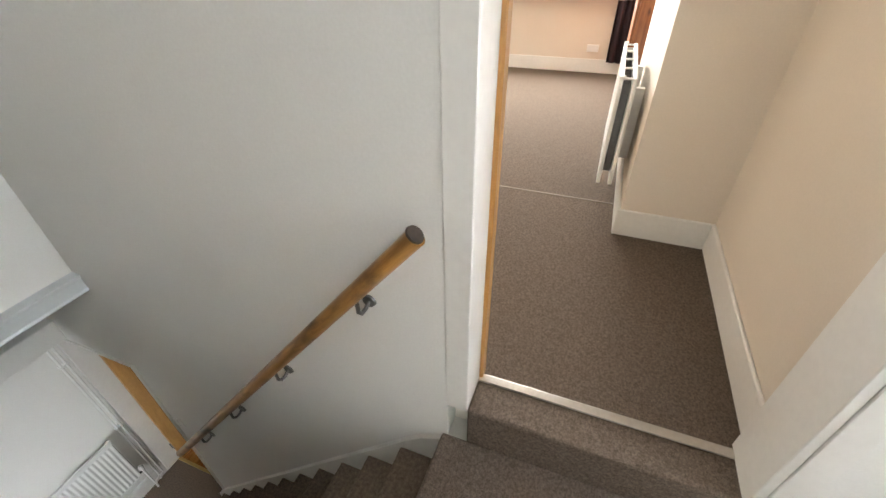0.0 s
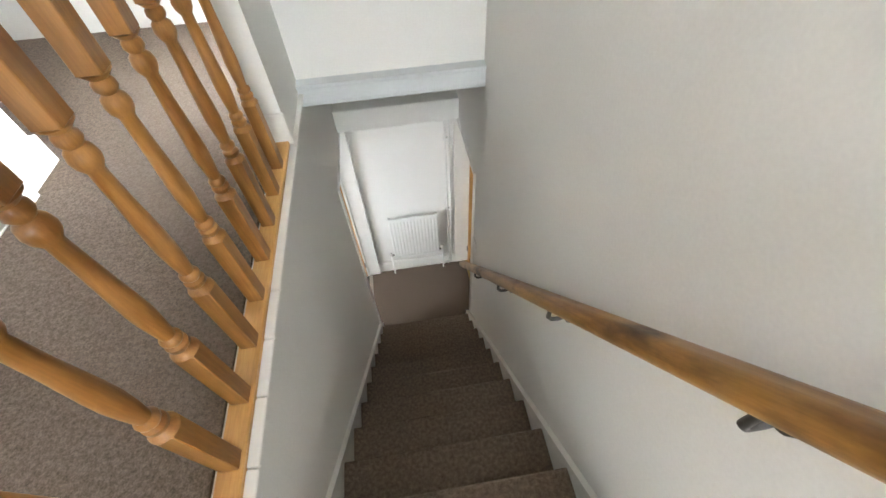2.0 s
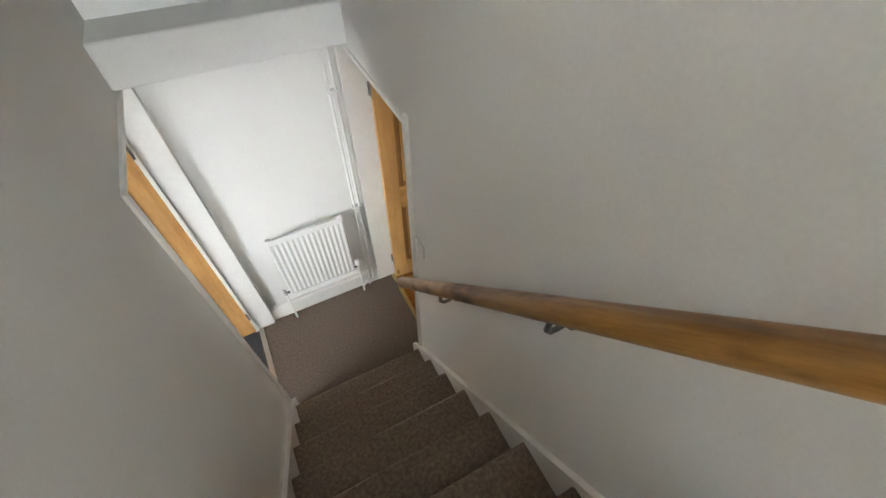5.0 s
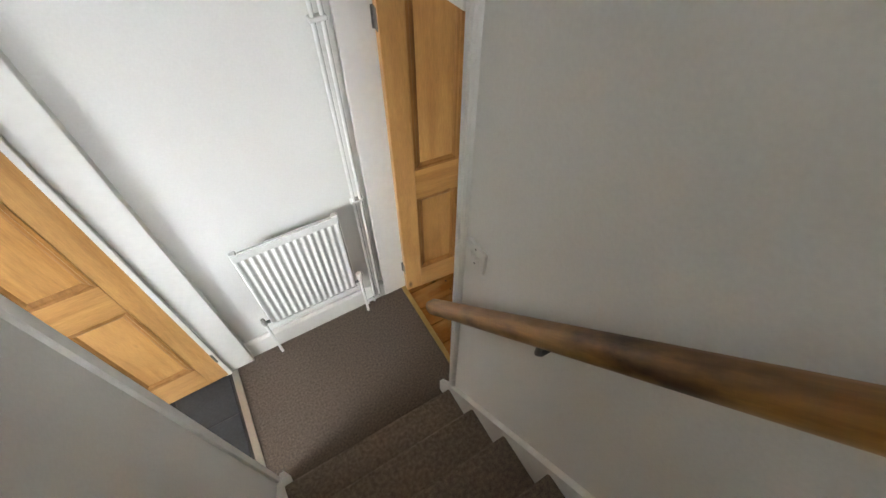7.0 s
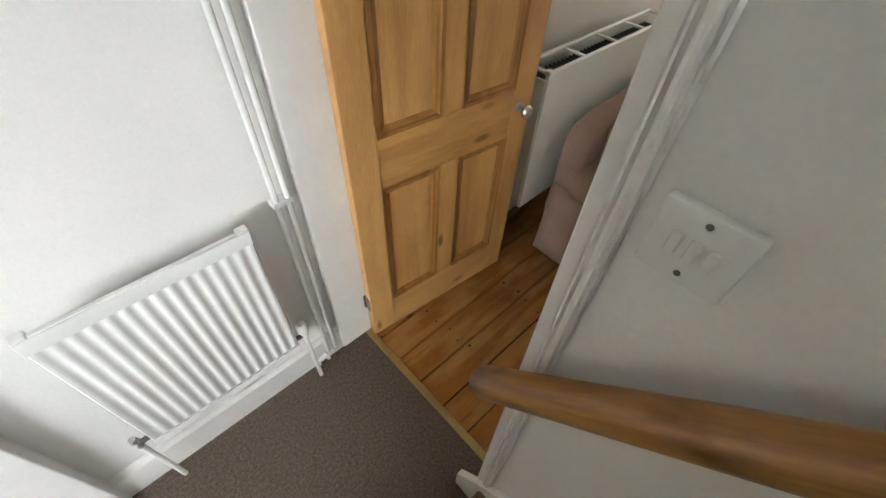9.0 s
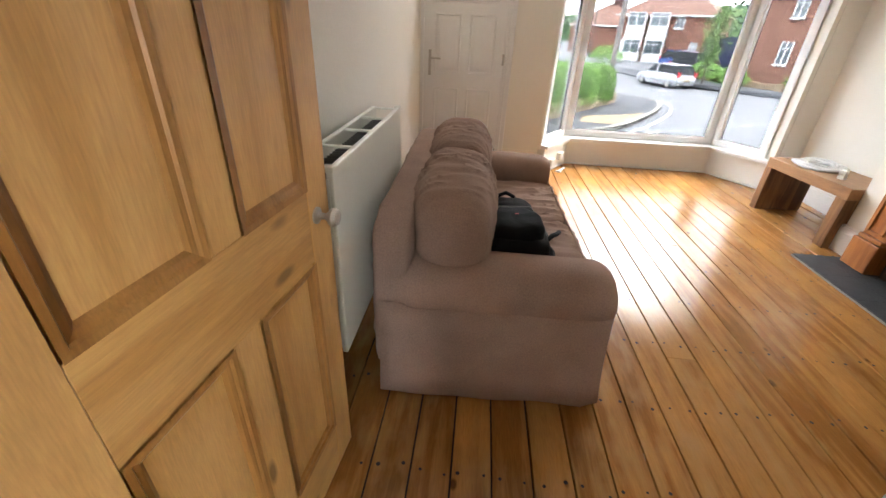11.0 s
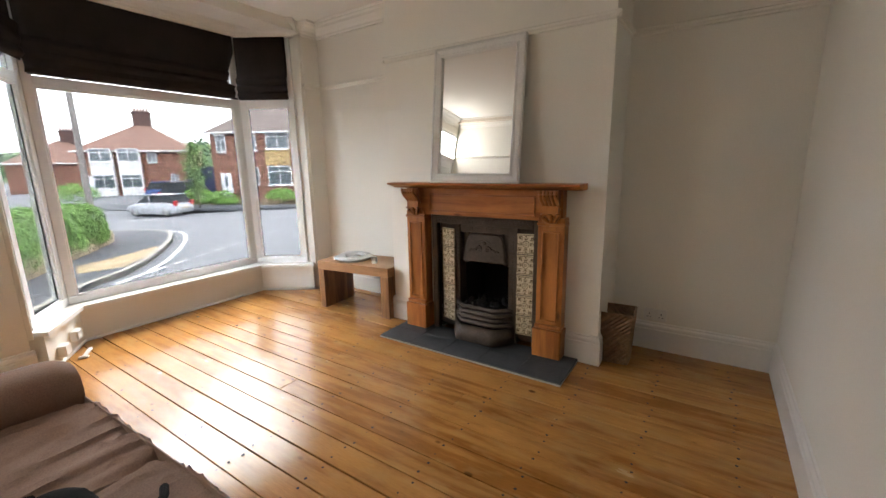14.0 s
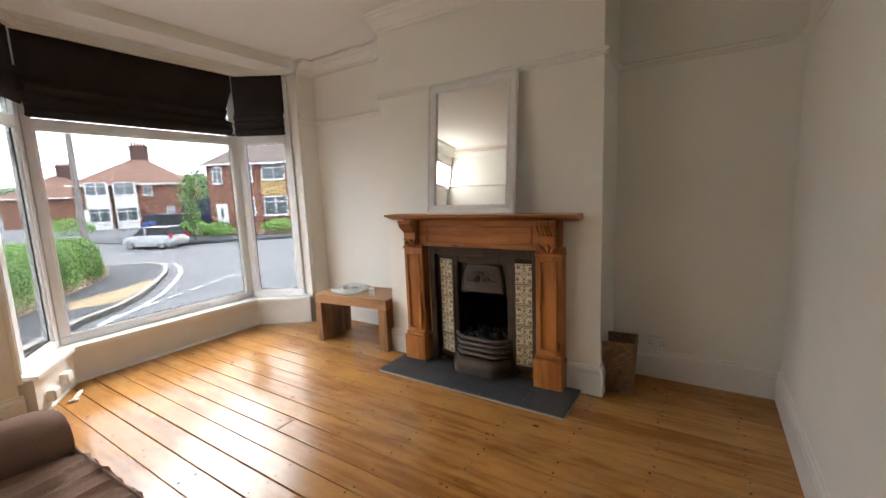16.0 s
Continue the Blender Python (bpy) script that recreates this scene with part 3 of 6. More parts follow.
# four-panel pine door: hinge at the origin, leaf along +x, faces at y 0 and -0.04
def panel_door(name, at, label, width=0.775, height=1.99, knob_side=1):
    door = root(name, at, label, "door")
    T = 0.042
    st, mid = 0.104, 0.085
    rails = [(0.0, 0.20), (0.815, 1.005), (1.88, height)]
    cxs = [(st, (width - mid) / 2), ((width + mid) / 2, width - st)]
    part("stile", boxes([(0, st, -T, 0, 0, height)], 0.002), PINE, door)
    part("stile", boxes([(width - st, width, -T, 0, 0, height)], 0.002), PINE, door)
    for a, b in rails:
        part("rail", boxes([(st, width - st, -T + 0.0005, -0.0005, a, b)], 0.001), PINE_X, door)
    for a, b in ((0.20, 0.815), (1.005, 1.88)):
        part("muntin", boxes([(cxs[0][1], cxs[1][0], -T + 0.0005, -0.0005, a, b)], 0.001), PINE, door)
        for x0, x1 in cxs:
            p = part("panel", boxes([(x0, x1, -T / 2 - 0.012, -T / 2 + 0.012, a, b)]), PINE, door)
            for side in (0, 1):
                bm = bmesh.new()
                y_out, y_in = (-T - 0.004, -T / 2 - 0.012) if side == 0 else (0.004, -T / 2 + 0.012)
                steps = [(0.0, y_out), (0.012, y_out + (y_in - y_out) * 0.1), (0.016, y_out + (y_in - y_out) * 0.45), (0.026, y_out + (y_in - y_out) * 0.6), (0.034, y_in)]
                loops = []
                for off, y in steps:
                    loops.append([bm.verts.new(v) for v in ((x0 + off, y, a + off), (x1 - off, y, a + off), (x1 - off, y, b - off), (x0 + off, y, b - off))])
                for la, lb in zip(loops, loops[1:]):
                    for k in range(4):
                        bm.faces.new((la[k], la[(k + 1) % 4], lb[(k + 1) % 4], lb[k]))
                bmesh.ops.recalc_face_normals(bm, faces=bm.faces)
                # Moulding is evenly darker than the panel, for the dark lines in its recess.
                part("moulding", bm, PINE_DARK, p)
    for y, s in ((0.0, 1), (-T, -1)):
        bm = lathe_bm(bmesh.new(), [(0.025, 0), (0.025, 0.005), (0.011, 0.009), (0.009, 0.028), (0.014, 0.036), (0.025, 0.045), (0.028, 0.055), (0.022, 0.066), (0.008, 0.071)], 20,
                      Matrix.Translation((width - 0.07, y, 0.93)) @ pose(0, 0, 0, -90 * s, 0, 0) @ Matrix.Scale(0.86, 4))
        part("knob", bm, STEEL, door, "dull metal door knob", True)
    for z in (0.22, 1.72):
        part("hinge", cyl_bm(boxes([(-0.003, 0.0, -0.036, 0.0, z - 0.04, z + 0.04)]), (-0.004, 0.004, z - 0.04), (-0.004, 0.004, z + 0.04), 0.006, None, 10), DARKSTEEL, door, "dark steel hinge")
    return door


ang = math.degrees(math.atan2(-0.075, 0.77))
panel_door("door_lounge", pose(-0.056, 3.7305, 0.008, 0, 0, ang), "open four-panel stripped pine door to the lounge")
panel_door("door_kitchen", pose(-1.235, 3.700, 0.008, 0, 0, 181.5) @ pose(0, 0.0, 0), "open four-panel stripped pine door to the kitchen")


# small fluted radiator of the lobby
def radiator(name, at, w, h, depth, material, label, flutes=0):
    r = root(name, at, label, "radiator")
    bm = bmesh.new()
    if flutes:
        prof, n = [], flutes * 8
        for k in range(n + 1):
            x = 0.012 + (w - 0.024) * k / n
            prof.append((x, -0.0052 * (0.5 + 0.5 * math.cos(2 * math.pi * k / 8))))
        zs = [0.03, 0.045, h - 0.06, h - 0.045]
        grid = []
        for i, z in enumerate(zs):
            f = 0.0 if i in (0, 3) else 1.0
            grid.append([bm.verts.new((x, y * f, z)) for x, y in prof])
        for a, b in zip(grid, grid[1:]):
            for k in range(n):
                bm.faces.new((a[k], a[k + 1], b[k + 1], b[k]))
        box_bm(bm, 0, w, 0.0005, 0.018, 0, h, 0.004)
        for z0, z1 in ((0, 0.03), (h - 0.045, h)):
            part("edge_strip", boxes([(0, w, -0.004, 0.0, z0, z1)], 0.001), material, r)
    else:
        box_bm(bm, 0, w, 0, 0.022, 0, h, 0.006, 2)
    part("panel", bm, material, r, "", bool(flutes))
    if not flutes:
        part("back_panel", boxes([(0, w, depth - 0.022, depth, 0, h)], 0.006, 2), material, r)
        for k in range(5):
            x = 0.02 + k * (w - 0.04) / 4
            part("top_bar", boxes([(x - 0.01, x + 0.01, 0.02, depth - 0.02, h - 0.012, h - 0.004)]), material, r)
        for k in range(int((w - 0.06) / 0.03)):
            part("fin", boxes([(0.03 + k * 0.03, 0.034 + k * 0.03, 0.024, depth - 0.024, 0.06, h - 0.05)]), DARKSTEEL, r, "dark inner convector fin")
        part("side_grille", boxes([(-0.004, 0.002, 0.012, depth - 0.012, 0.03, h - 0.03)], 0.001), material, r)
    for x in (-0.001, w - 0.029):
        part("cap", boxes([(x, x + 0.03, -0.002, depth * 0.5 if flutes else 0.03, h - 0.012, h + 0.008)], 0.004, 2), material, r)
    for x in (w * 0.2, w * 0.8 - 0.04):
        part("wall_bracket", boxes([(x, x + 0.04, 0.018 if flutes else depth, depth + (0.042 if flutes else 0.062), 0.1, h - 0.1)]), material, r)
    return r


lob = radiator("lobby_radiator", pose(-0.885, 3.672, 0.305), 0.50, 0.62, 0.045, RADW, "small white fluted radiator under the stairs", 14)
for sx, x in ((-1, -0.035), (1, 0.535)):
    bm = cyl_bm(bmesh.new(), (x, 0.02, -0.31 + 0.004), (x, 0.02, 0.03), 0.0085, None, 12)
    part("tail_pipe", bm, RADW, lob, "white painted tail pipe", True)
    part("valve", lathe_bm(bmesh.new(), [(0.013, 0.02), (0.015, 0.05), (0.011, 0.055), (0.021, 0.062), (0.022, 0.09), (0.014, 0.105)] if sx > 0 else [(0.012, 0.02), (0.014, 0.045), (0.010, 0.05), (0.012, 0.06), (0.010, 0.072)], 16, Matrix.Translation((x, 0.02, 0))), PLASTIC if sx > 0 else STEEL, lob, "cream thermostatic valve head" if sx > 0 else "chrome lockshield valve", True)
    part("union", cyl_bm(bmesh.new(), (x, 0.02, 0.035), (0.0 if sx < 0 else 0.5, 0.02, 0.035), 0.009, None, 12), DARKSTEEL, lob, "", True)
pipes = root("heating_pipes", pose(0, 0, 0), "pair of white painted heating pipes up the wall", "pipes")
for dx in (0.0, 0.035):
    x = -0.275 + dx
    part("pipe", sweep_bm(bmesh.new(), [(x - 0.055 + dx * 0.3, 3.735, 0.004), (x - 0.055 + dx * 0.3, 3.735, 0.03), (x - 0.01, 3.735, 0.045), (x, 3.735, 0.065), (x, 3.735, 2.75)], 0.0085), RADW, pipes, "", True)
for z in (0.9, 1.75):
    part("pipe_clip", boxes([(-0.29, -0.225, 3.724, LOBY, z, z + 0.018)], 0.003), RADW, pipes)

sw = root("light_switch", pose(SX1, 2.82, 1.425), "white three-gang light switch on the stair wall", "switch")
part("plate", boxes([(-0.011, 0, -0.043, 0.043, -0.043, 0.043)], 0.003, 2), PLASTIC, sw)
for k in (-1, 0, 1):
    part("rocker", boxes([(-0.015, -0.010, k * 0.018 - 0.006, k * 0.018 + 0.006, -0.013, 0.013)], 0.002), PLASTIC, sw)
for k in (-1, 1):
    part("screw", cyl_bm(bmesh.new(), (-0.012, 0, k * 0.031), (-0.0095, 0, k * 0.031), 0.0035, None, 8), DARKSTEEL, sw)

# banister along the landing edge
ban = root("banister", pose(0, 0, 0), "varnished pine banister with turned spindles along the landing", "banister")
part("base_rail", boxes([(-1.178, -1.118, 0.55, 2.38, UP, UP + 0.028)], 0.004), PINE_Y, ban, "pale pine base rail")
part("top_rail", boxes([(-1.182, -1.122, 0.55, 2.38, UP + 1.055, UP + 1.105)], 0.014, 3), PINE_Y, ban)


def spindle_bm():
    bm = bmesh.new()
    W, H0, H1, H2 = 0.0215, 0.275, 0.70, 1.03
    box_bm(bm, -W, W, -W, W, 0, H0, 0.002)
    prof = [(0.029, H0), (0.026, H0 + 0.006), (0.016, H0 + 0.014), (0.0225, H0 + 0.022), (0.0225, H0 + 0.032), (0.016, H0 + 0.038), (0.021, H0 + 0.046), (0.021, H0 + 0.054), (0.0145, H0 + 0.062), (0.018, H0 + 0.10), (0.0205, H0 + 0.14), (0.0195, H0 + 0.18), (0.0155, H0 + 0.27), (0.0138, H1 - 0.085), (0.0215, H1 - 0.072), (0.024, H1 - 0.06), (0.0215, H1 - 0.046), (0.0145, H1 - 0.038), (0.0205, H1 - 0.028), (0.0195, H1 - 0.018), (0.015, H1 - 0.012), (0.027, H1)]
    lathe_bm(bm, prof, 20)
    box_bm(bm, -W, W, -W, W, H1, H2, 0.002)
    return bm


sp_me = mesh_of("spindle", spindle_bm(), PINE_DARK, True)
for k in range(12):
    s = new("spindle", sp_me)
    s.parent = ban
    s.matrix_basis = pose(-1.148, 2.205 - k * 0.152, UP + 0.027, 0, 0, 0)
for k, (a, b) in enumerate(((2.755, 1.622), (1.618, 1.456), (1.452, 1.290), (1.286, 1.124), (1.120, 0.72))):
    part("edge_strip", boxes([(-1.118, -1.088, b, a, UP - 0.004, UP + 0.012 + 0.001 * (k % 2))], 0.003), GLOSS, ban, "cracked white painted edging strip")
structure("baseboard_landing", boxes([(-1.228, -1.10, 2.36, 2.38, UP, UP + 0.15), (-1.228, -1.21, 2.36, 2.8, UP, UP + 0.15), (-2.1, -2.084, 2.17, 2.46, UP, UP + 0.13), (-2.2, -2.084, 2.44, 2.456, UP, UP + 0.13)], 0.004), GLOSS, "white painted skirting board on the landing", "skirting")
lining("trim_landing_door", [(-2.21, -2.07, 2.145, 2.175, UP, 4.87), (-2.085, -2.065, 2.17, 2.24, UP, 4.93), (-2.21, -2.07, 1.34, 1.37, UP, 4.87)], "white painted door lining off the landing")

# bedroom seen through its doorway
structure("baseboard_bedroom", boxes([(0, 1.24, -0.36, -0.342, UP, UP + 0.17), (1.222, 1.24, -0.342, 0.148, UP, UP + 0.17), (1.24, 2.95, 0.13, 0.148, UP, UP + 0.17), (2.95, 5.15, -0.36, -0.342, UP, UP + 0.17), (5.132, 5.15, -0.342, 3.7, UP, UP + 0.17)], 0.005), GLOSS, "white painted skirting board in the bedroom", "skirting")
radiator("bedroom_radiator", pose(1.42, 0.205, UP + 0.22, 0, 0, 0) @ pose(1.0, 0.09, 0, 0, 0, 180), 1.0, 0.62, 0.09, RADW, "white panel radiator on the bedroom chimney breast")
structure("carpet_seam", boxes([(1.585, 1.60, 0.15, 3.6, UP - 0.001, UP + 0.004)], 0.001), mat("pale_carpet_edge", (0.24, 0.20, 0.165), 0.95, vary=0.2), "pale seam in the bedroom carpet", "carpet")
wd = root("wardrobe", pose(3.45, -0.33, UP), "red-brown wooden wardrobe standing beside the chimney breast", "wardrobe")
part("body", boxes([(0, 0.95, 0, 0.55, 0.1, 1.9)], 0.006), WARDROBE, wd)
part("plinth", boxes([(-0.02, 0.97, -0.0, 0.58, 0, 0.12)], 0.008, 2), WARDROBE, wd)
part("cornice", boxes([(-0.03, 0.98, 0, 0.6, 1.9, 1.96)], 0.01, 2), WARDROBE, wd)
for x in (0.02, 0.48):
    dr = part("door", boxes([(x, x + 0.45, 0.55, 0.572, 0.14, 1.88)], 0.004), WARDROBE, wd)
    part("handle", lathe_bm(bmesh.new(), [(0.012, 0), (0.008, 0.012), (0.016, 0.024), (0.01, 0.032)], 14, Matrix.Translation((x + (0.40 if x < 0.1 else 0.05), 0.572, 1.0)) @ pose(0, 0, 0, -90)), BRASS, dr, "", True)
w1 = tagged(root("window_bedroom", pose(5.2, 0.3, 3.72), "white framed bedroom window", "window"), kind="structure")
part("window_frame", boxes([(0, 0.06, 0, 1.9, 0, 0.07), (0, 0.06, 0, 1.9, 1.16, 1.23), (0, 0.06, 0, 0.07, 0.07, 1.16), (0, 0.06, 1.83, 1.9, 0.07, 1.16), (0, 0.06, 0.92, 0.98, 0.07, 1.16)], 0.004), UPVC, w1)
part("window_sill", boxes([(-0.22, 0.0, -0.03, 1.93, -0.03, 0.0)], 0.006), GLOSS, w1)
for y in (0.07, 0.98):
    pn = part("pane", boxes([(0.02, 0.032, y, y + 0.85, 0.07, 1.16)]), GLASS, w1)
    pn.visible_shadow = False
bm = bmesh.new()
rows = []
for z in (UP + 0.15, UP + 0.9, 4.95):
    rows.append([bm.verts.new((5.06 + 0.03 * math.sin(k * 1.3) + 0.008 * z, 0.12 + k * 0.018, z)) for k in range(18)])
for a, b in zip(rows, rows[1:]):
    for k in range(17):
        bm.faces.new((a[k], a[k + 1], b[k + 1], b[k]))
cu = thing("curtain", bm, CURTAIN, "dark plum curtain beside the bedroom window", "curtain", smooth=True)
cu.modifiers.new("thick", "SOLIDIFY").thickness = 0.008
thing("curtain_rail", cyl_bm(bmesh.new(), (5.085, 0.05, 4.97), (5.085, 2.4, 4.97), 0.012), STEEL, "thin metal curtain rail above the window", "curtain rail")
so = root("wall_socket", pose(5.132, 0.62, UP + 0.30), "white double socket on the bedroom wall", "socket")
part("plate", boxes([(-0.01, 0.018, -0.073, 0.073, -0.043, 0.043)], 0.003), PLASTIC, so)

# kitchen floor
kf = structure("kitchen_floor", boxes([(-4.1, SX0 - 0.112, -0.4, LOBY, -0.03, -0.008)]), mat("dark_grout", (0.09, 0.088, 0.085), 0.8), "black slate tiles in the kitchen", "floor")
tile_me = mesh_of("tile", boxes([(-0.1475, 0.1475, -0.1475, 0.1475, -0.006, 0.0)], 0.002), SLATE)
for i in range(5):
    for j in range(6):
        t = new("tile", tile_me)
        t.parent = kf
        t.matrix_basis = pose(-1.385 - i * 0.30, 3.60 - j * 0.30, 0.0)
structure("kitchen_floor_far", boxes([(-4.1, -2.75, -0.4, LOBY, -0.012, -0.001), (-2.74, SX0 - 0.112, -0.4, 1.94, -0.012, -0.001)]), SLATE, "black slate kitchen floor", "floor")

# ---- lounge ----
SKIRT = [(0, 0), (0.022, 0), (0.022, 0.15), (0.016, 0.157), (0.020, 0.166), (0.018, 0.18), (0.008, 0.19), (0.008, 0.2), (0, 0.205)]
RAILP = [(0, 0), (0.010, 0.004), (0.014, 0.014), (0.030, 0.022), (0.032, 0.034), (0.020, 0.042), (0, 0.046)]
CORN = [(0, 0), (0.014, 0.0), (0.018, 0.018), (0.030, 0.026), (0.040, 0.05), (0.066, 0.078), (0.094, 0.09), (0.104, 0.106), (0.12, 0.11), (0.12, 0.13), (0, 0.13)]
RUNS = [((0, 2.86), (0, 0), (1, 0)), ((0, 0), (0.99, 0), (0, 1)), ((0.99, 0), (0.99, 0.474), (-1, 0)), ((0.99, 0.474), (2.75, 0.474), (0, 1)), ((2.75, 0.474), (2.75, 0), (1, 0)),
        ((2.75, 0), (RX, 0), (0, 1)), ((RX, 0), (RX, 0.2), (-1, 0)), ((RX, 2.6), (RX, 2.97), (-1, 0)), ((RX, RY), (0, RY), (0, -1))]


def run_trim(profile, z, runs, over=0.0):
    bm = bmesh.new()
    for (ax, ay), (bx, by), (ox, oy) in runs:
        d = Vector((bx - ax, by - ay, 0)).normalized() * over
        extrude_profile(bm, profile, Vector((ax, ay, z)) - d, Vector((bx, by, z)) + d, (ox, oy, 0))
    return bm


skirt_runs = [r for r in RUNS if r[0] != (0.99, 0.474)] + [((0.99, 0.474), (1.22, 0.474), (0, 1)), ((2.53, 0.474), (2.75, 0.474), (0, 1))]
structure("baseboard_lounge", run_trim(SKIRT, 0.0, skirt_runs, 0.02), GLOSS, "tall moulded cream skirting board", "skirting")
structure("trim_picture_rail", run_trim(RAILP, 2.165, RUNS[:8] + [RUNS[8]], 0.028), WALL, "cream painted picture rail", "picture rail")
bay_edge = [((4.12, 0.27), (4.60, 0.60)), ((4.60, 0.60), (4.60, 2.20)), ((4.60, 2.20), (4.12, 2.52))]
bay_runs = []
for (ax, ay), (bx, by) in bay_edge:
    dx, dy = bx - ax, by - ay
    L = math.hypot(dx, dy)
    bay_runs.append(((ax, ay), (bx, by), (-dy / L, dx / L)))
corn_runs = [r for r in RUNS if r[0] != (0, 2.86)] + [((0, RY), (0, 0), (1, 0)), ((RX, 2.97), (RX, RY), (-1, 0))]
structure("trim_cornice", run_trim(CORN, RZ - 0.13, corn_runs, 0.02), CEIL, "moulded plaster cornice round the ceiling", "cornice")
structure("trim_cornice_bay", run_trim([(d * 0.75, h) for d, h in CORN], RZ - 0.13, bay_runs, 0.03), CEIL, "moulded plaster cornice round the bay", "cornice")
structure("trim_bay_bead", run_trim([(0, 0), (0.012, 0), (0.012, 0.012), (0, 0.018)], 0.0, bay_runs, 0.0), GLOSS, "white bead along the foot of the bay wall", "trim")

# bay window
bm = bmesh.new()
bay_ring(bm, 0.27, 0.30, [(x - 0.03, y + (0.02 if y < 1.4 else -0.02)) for x, y in BAY_IN], BAY_OUT)
structure("window_sill_bay", bm, GLOSS, "white painted bay window sill board", "window sill")


def window_unit(name, a, b, transom, label, z0=0.30, z1=2.66):
    """A frame standing between plan points a and b, with one glazed light below the transom and one above."""
    a, b = Vector((*a, 0)), Vector((*b, 0))
    L = (b - a).length
    ang = math.atan2((b - a).y, (b - a).x)
    w = tagged(root(name, Matrix.Translation((a.x, a.y, z0)) @ Matrix.Rotation(ang, 4, "Z"), label, "window"), kind="structure")
    H = z1 - z0
    f, tp = 0.062, transom - z0
    part("window_frame", boxes([(0, L, -0.035, 0.035, 0, f), (0, L, -0.035, 0.035, H - f, H), (0, f, -0.035, 0.035, f, H - f), (L - f, L, -0.035, 0.035, f, H - f), (f, L - f, -0.035, 0.035, tp, tp + 0.075)], 0.006, 2), UPVC, w)
    part("glazing_bead", boxes([(f, L - f, 0.0, 0.028, f, f + 0.014), (f, L - f, 0.0, 0.028, tp - 0.014, tp), (f, f + 0.014, 0.0, 0.028, f, tp), (L - f - 0.014, L - f, 0.0, 0.028, f, tp)], 0.003), UPVC, w)
    part("gasket", boxes([(f + 0.014, L - f - 0.014, 0.002, 0.010, f + 0.014, f + 0.019), (f + 0.014, f + 0.018, 0.002, 0.010, f + 0.014, tp - 0.014), (L - f - 0.018, L - f - 0.014, 0.002, 0.010, f + 0.014, tp - 0.014)]), BAG, w, "black rubber gasket")
    for p0, p1 in ((f, tp), (tp + 0.075, H - f)):
        pn = part("pane", boxes([(f, L - f, -0.008, 0.004, p0, p1)]), GLASS, w)
        pn.visible_shadow = False
    return w


window_unit("window_bay_main", (4.74, 0.58), (4.74, 2.23), 1.985, "large white framed bay window pane")
window_unit("window_bay_side", (4.235, 0.235), (4.715, 0.545), 1.985, "narrow white framed side window of the bay")
window_unit("window_bay_side", (4.715, 2.265), (4.235, 2.575), 1.985, "narrow white framed side window of the bay")
for y in (0.555, 2.255):
    structure("window_post", cyl_bm(bmesh.new(), (4.745, y, 0.3), (4.745, y, 2.66), 0.042, None, 12), UPVC, "white corner post of the bay window", "window post")
for y0, y1 in ((0.20, 0.24), (2.57, 2.60)):
    structure("trim_bay_reveal", boxes([(RX + 0.005, 4.27, y0, y1, 0.27, 2.66)], 0.003), WALL, "painted reveal beside the bay window", "reveal")


def blind(at, w, h, folds, label, sag=0.02, skew=0.0):
    """A Roman blind pulled part of the way up: a flat cloth with stacked folds at the foot."""
    r = root("roman_blind", at, label, "blind", "blinds in the bay")
    bm = bmesh.new()
    nx, nz = 24, 26
    rows = []
    for j in range(nz + 1):
        f = j / nz
        z = -h * f
        fold = 0.0
        if f > 1 - folds:
            ph = (f - (1 - folds)) / folds
            fold = 0.028 * abs(math.sin(ph * 3 * math.pi)) + 0.012
        row = []
        for i in range(nx + 1):
            u = i / nx
            wob = 0.006 * noise.noise(Vector((u * 5, f * 4, w)))
            edge = skew * max(0, f - 0.25) * max(0, u - 0.92) / 0.08 * (1 if f < 0.8 else 0.3)
            row.append(bm.verts.new((u * w - edge, -fold - wob, z - sag * math.sin(math.pi * u) * f * 0.4)))
        rows.append(row)
    for a, b in zip(rows, rows[1:]):
        for k in range(nx):
            bm.faces.new((a[k], a[k + 1], b[k + 1], b[k]))
    c = part("cloth", bm, BLIND, r, "", True)
    c.modifiers.new("thick", "SOLIDIFY").thickness = 0.005
    part("head_rail", boxes([(0, w, 0.0, 0.03, -0.03, 0.005)], 0.003), GLOSS, r)
    part("hem_bar", boxes([(0.01, w - 0.01, -0.02, -0.012, -h - 0.012, -h + 0.008)], 0.003), BLIND, r)
    return r


blind(Matrix.Translation((4.645, 2.22, 2.665)) @ Matrix.Rotation(radians(-90), 4, "Z"), 1.60, 0.60, 0.42, "dark brown fabric blind drawn halfway up the bay window", skew=0.22)
a2 = math.atan2(0.565 - 0.245, 4.68 - 4.20)
blind(Matrix.Translation((4.665, 0.59, 2.665)) @ Matrix.Rotation(a2 + math.pi, 4, "Z"), 0.52, 0.60, 0.35, "dark brown fabric blind on the side window")
blind(Matrix.Translation((4.17, 2.53, 2.665)) @ Matrix.Rotation(math.atan2(2.22 - 2.53, 4.655 - 4.17), 4, "Z"), 0.53, 0.52, 0.5, "dark brown fabric blind on the side window")

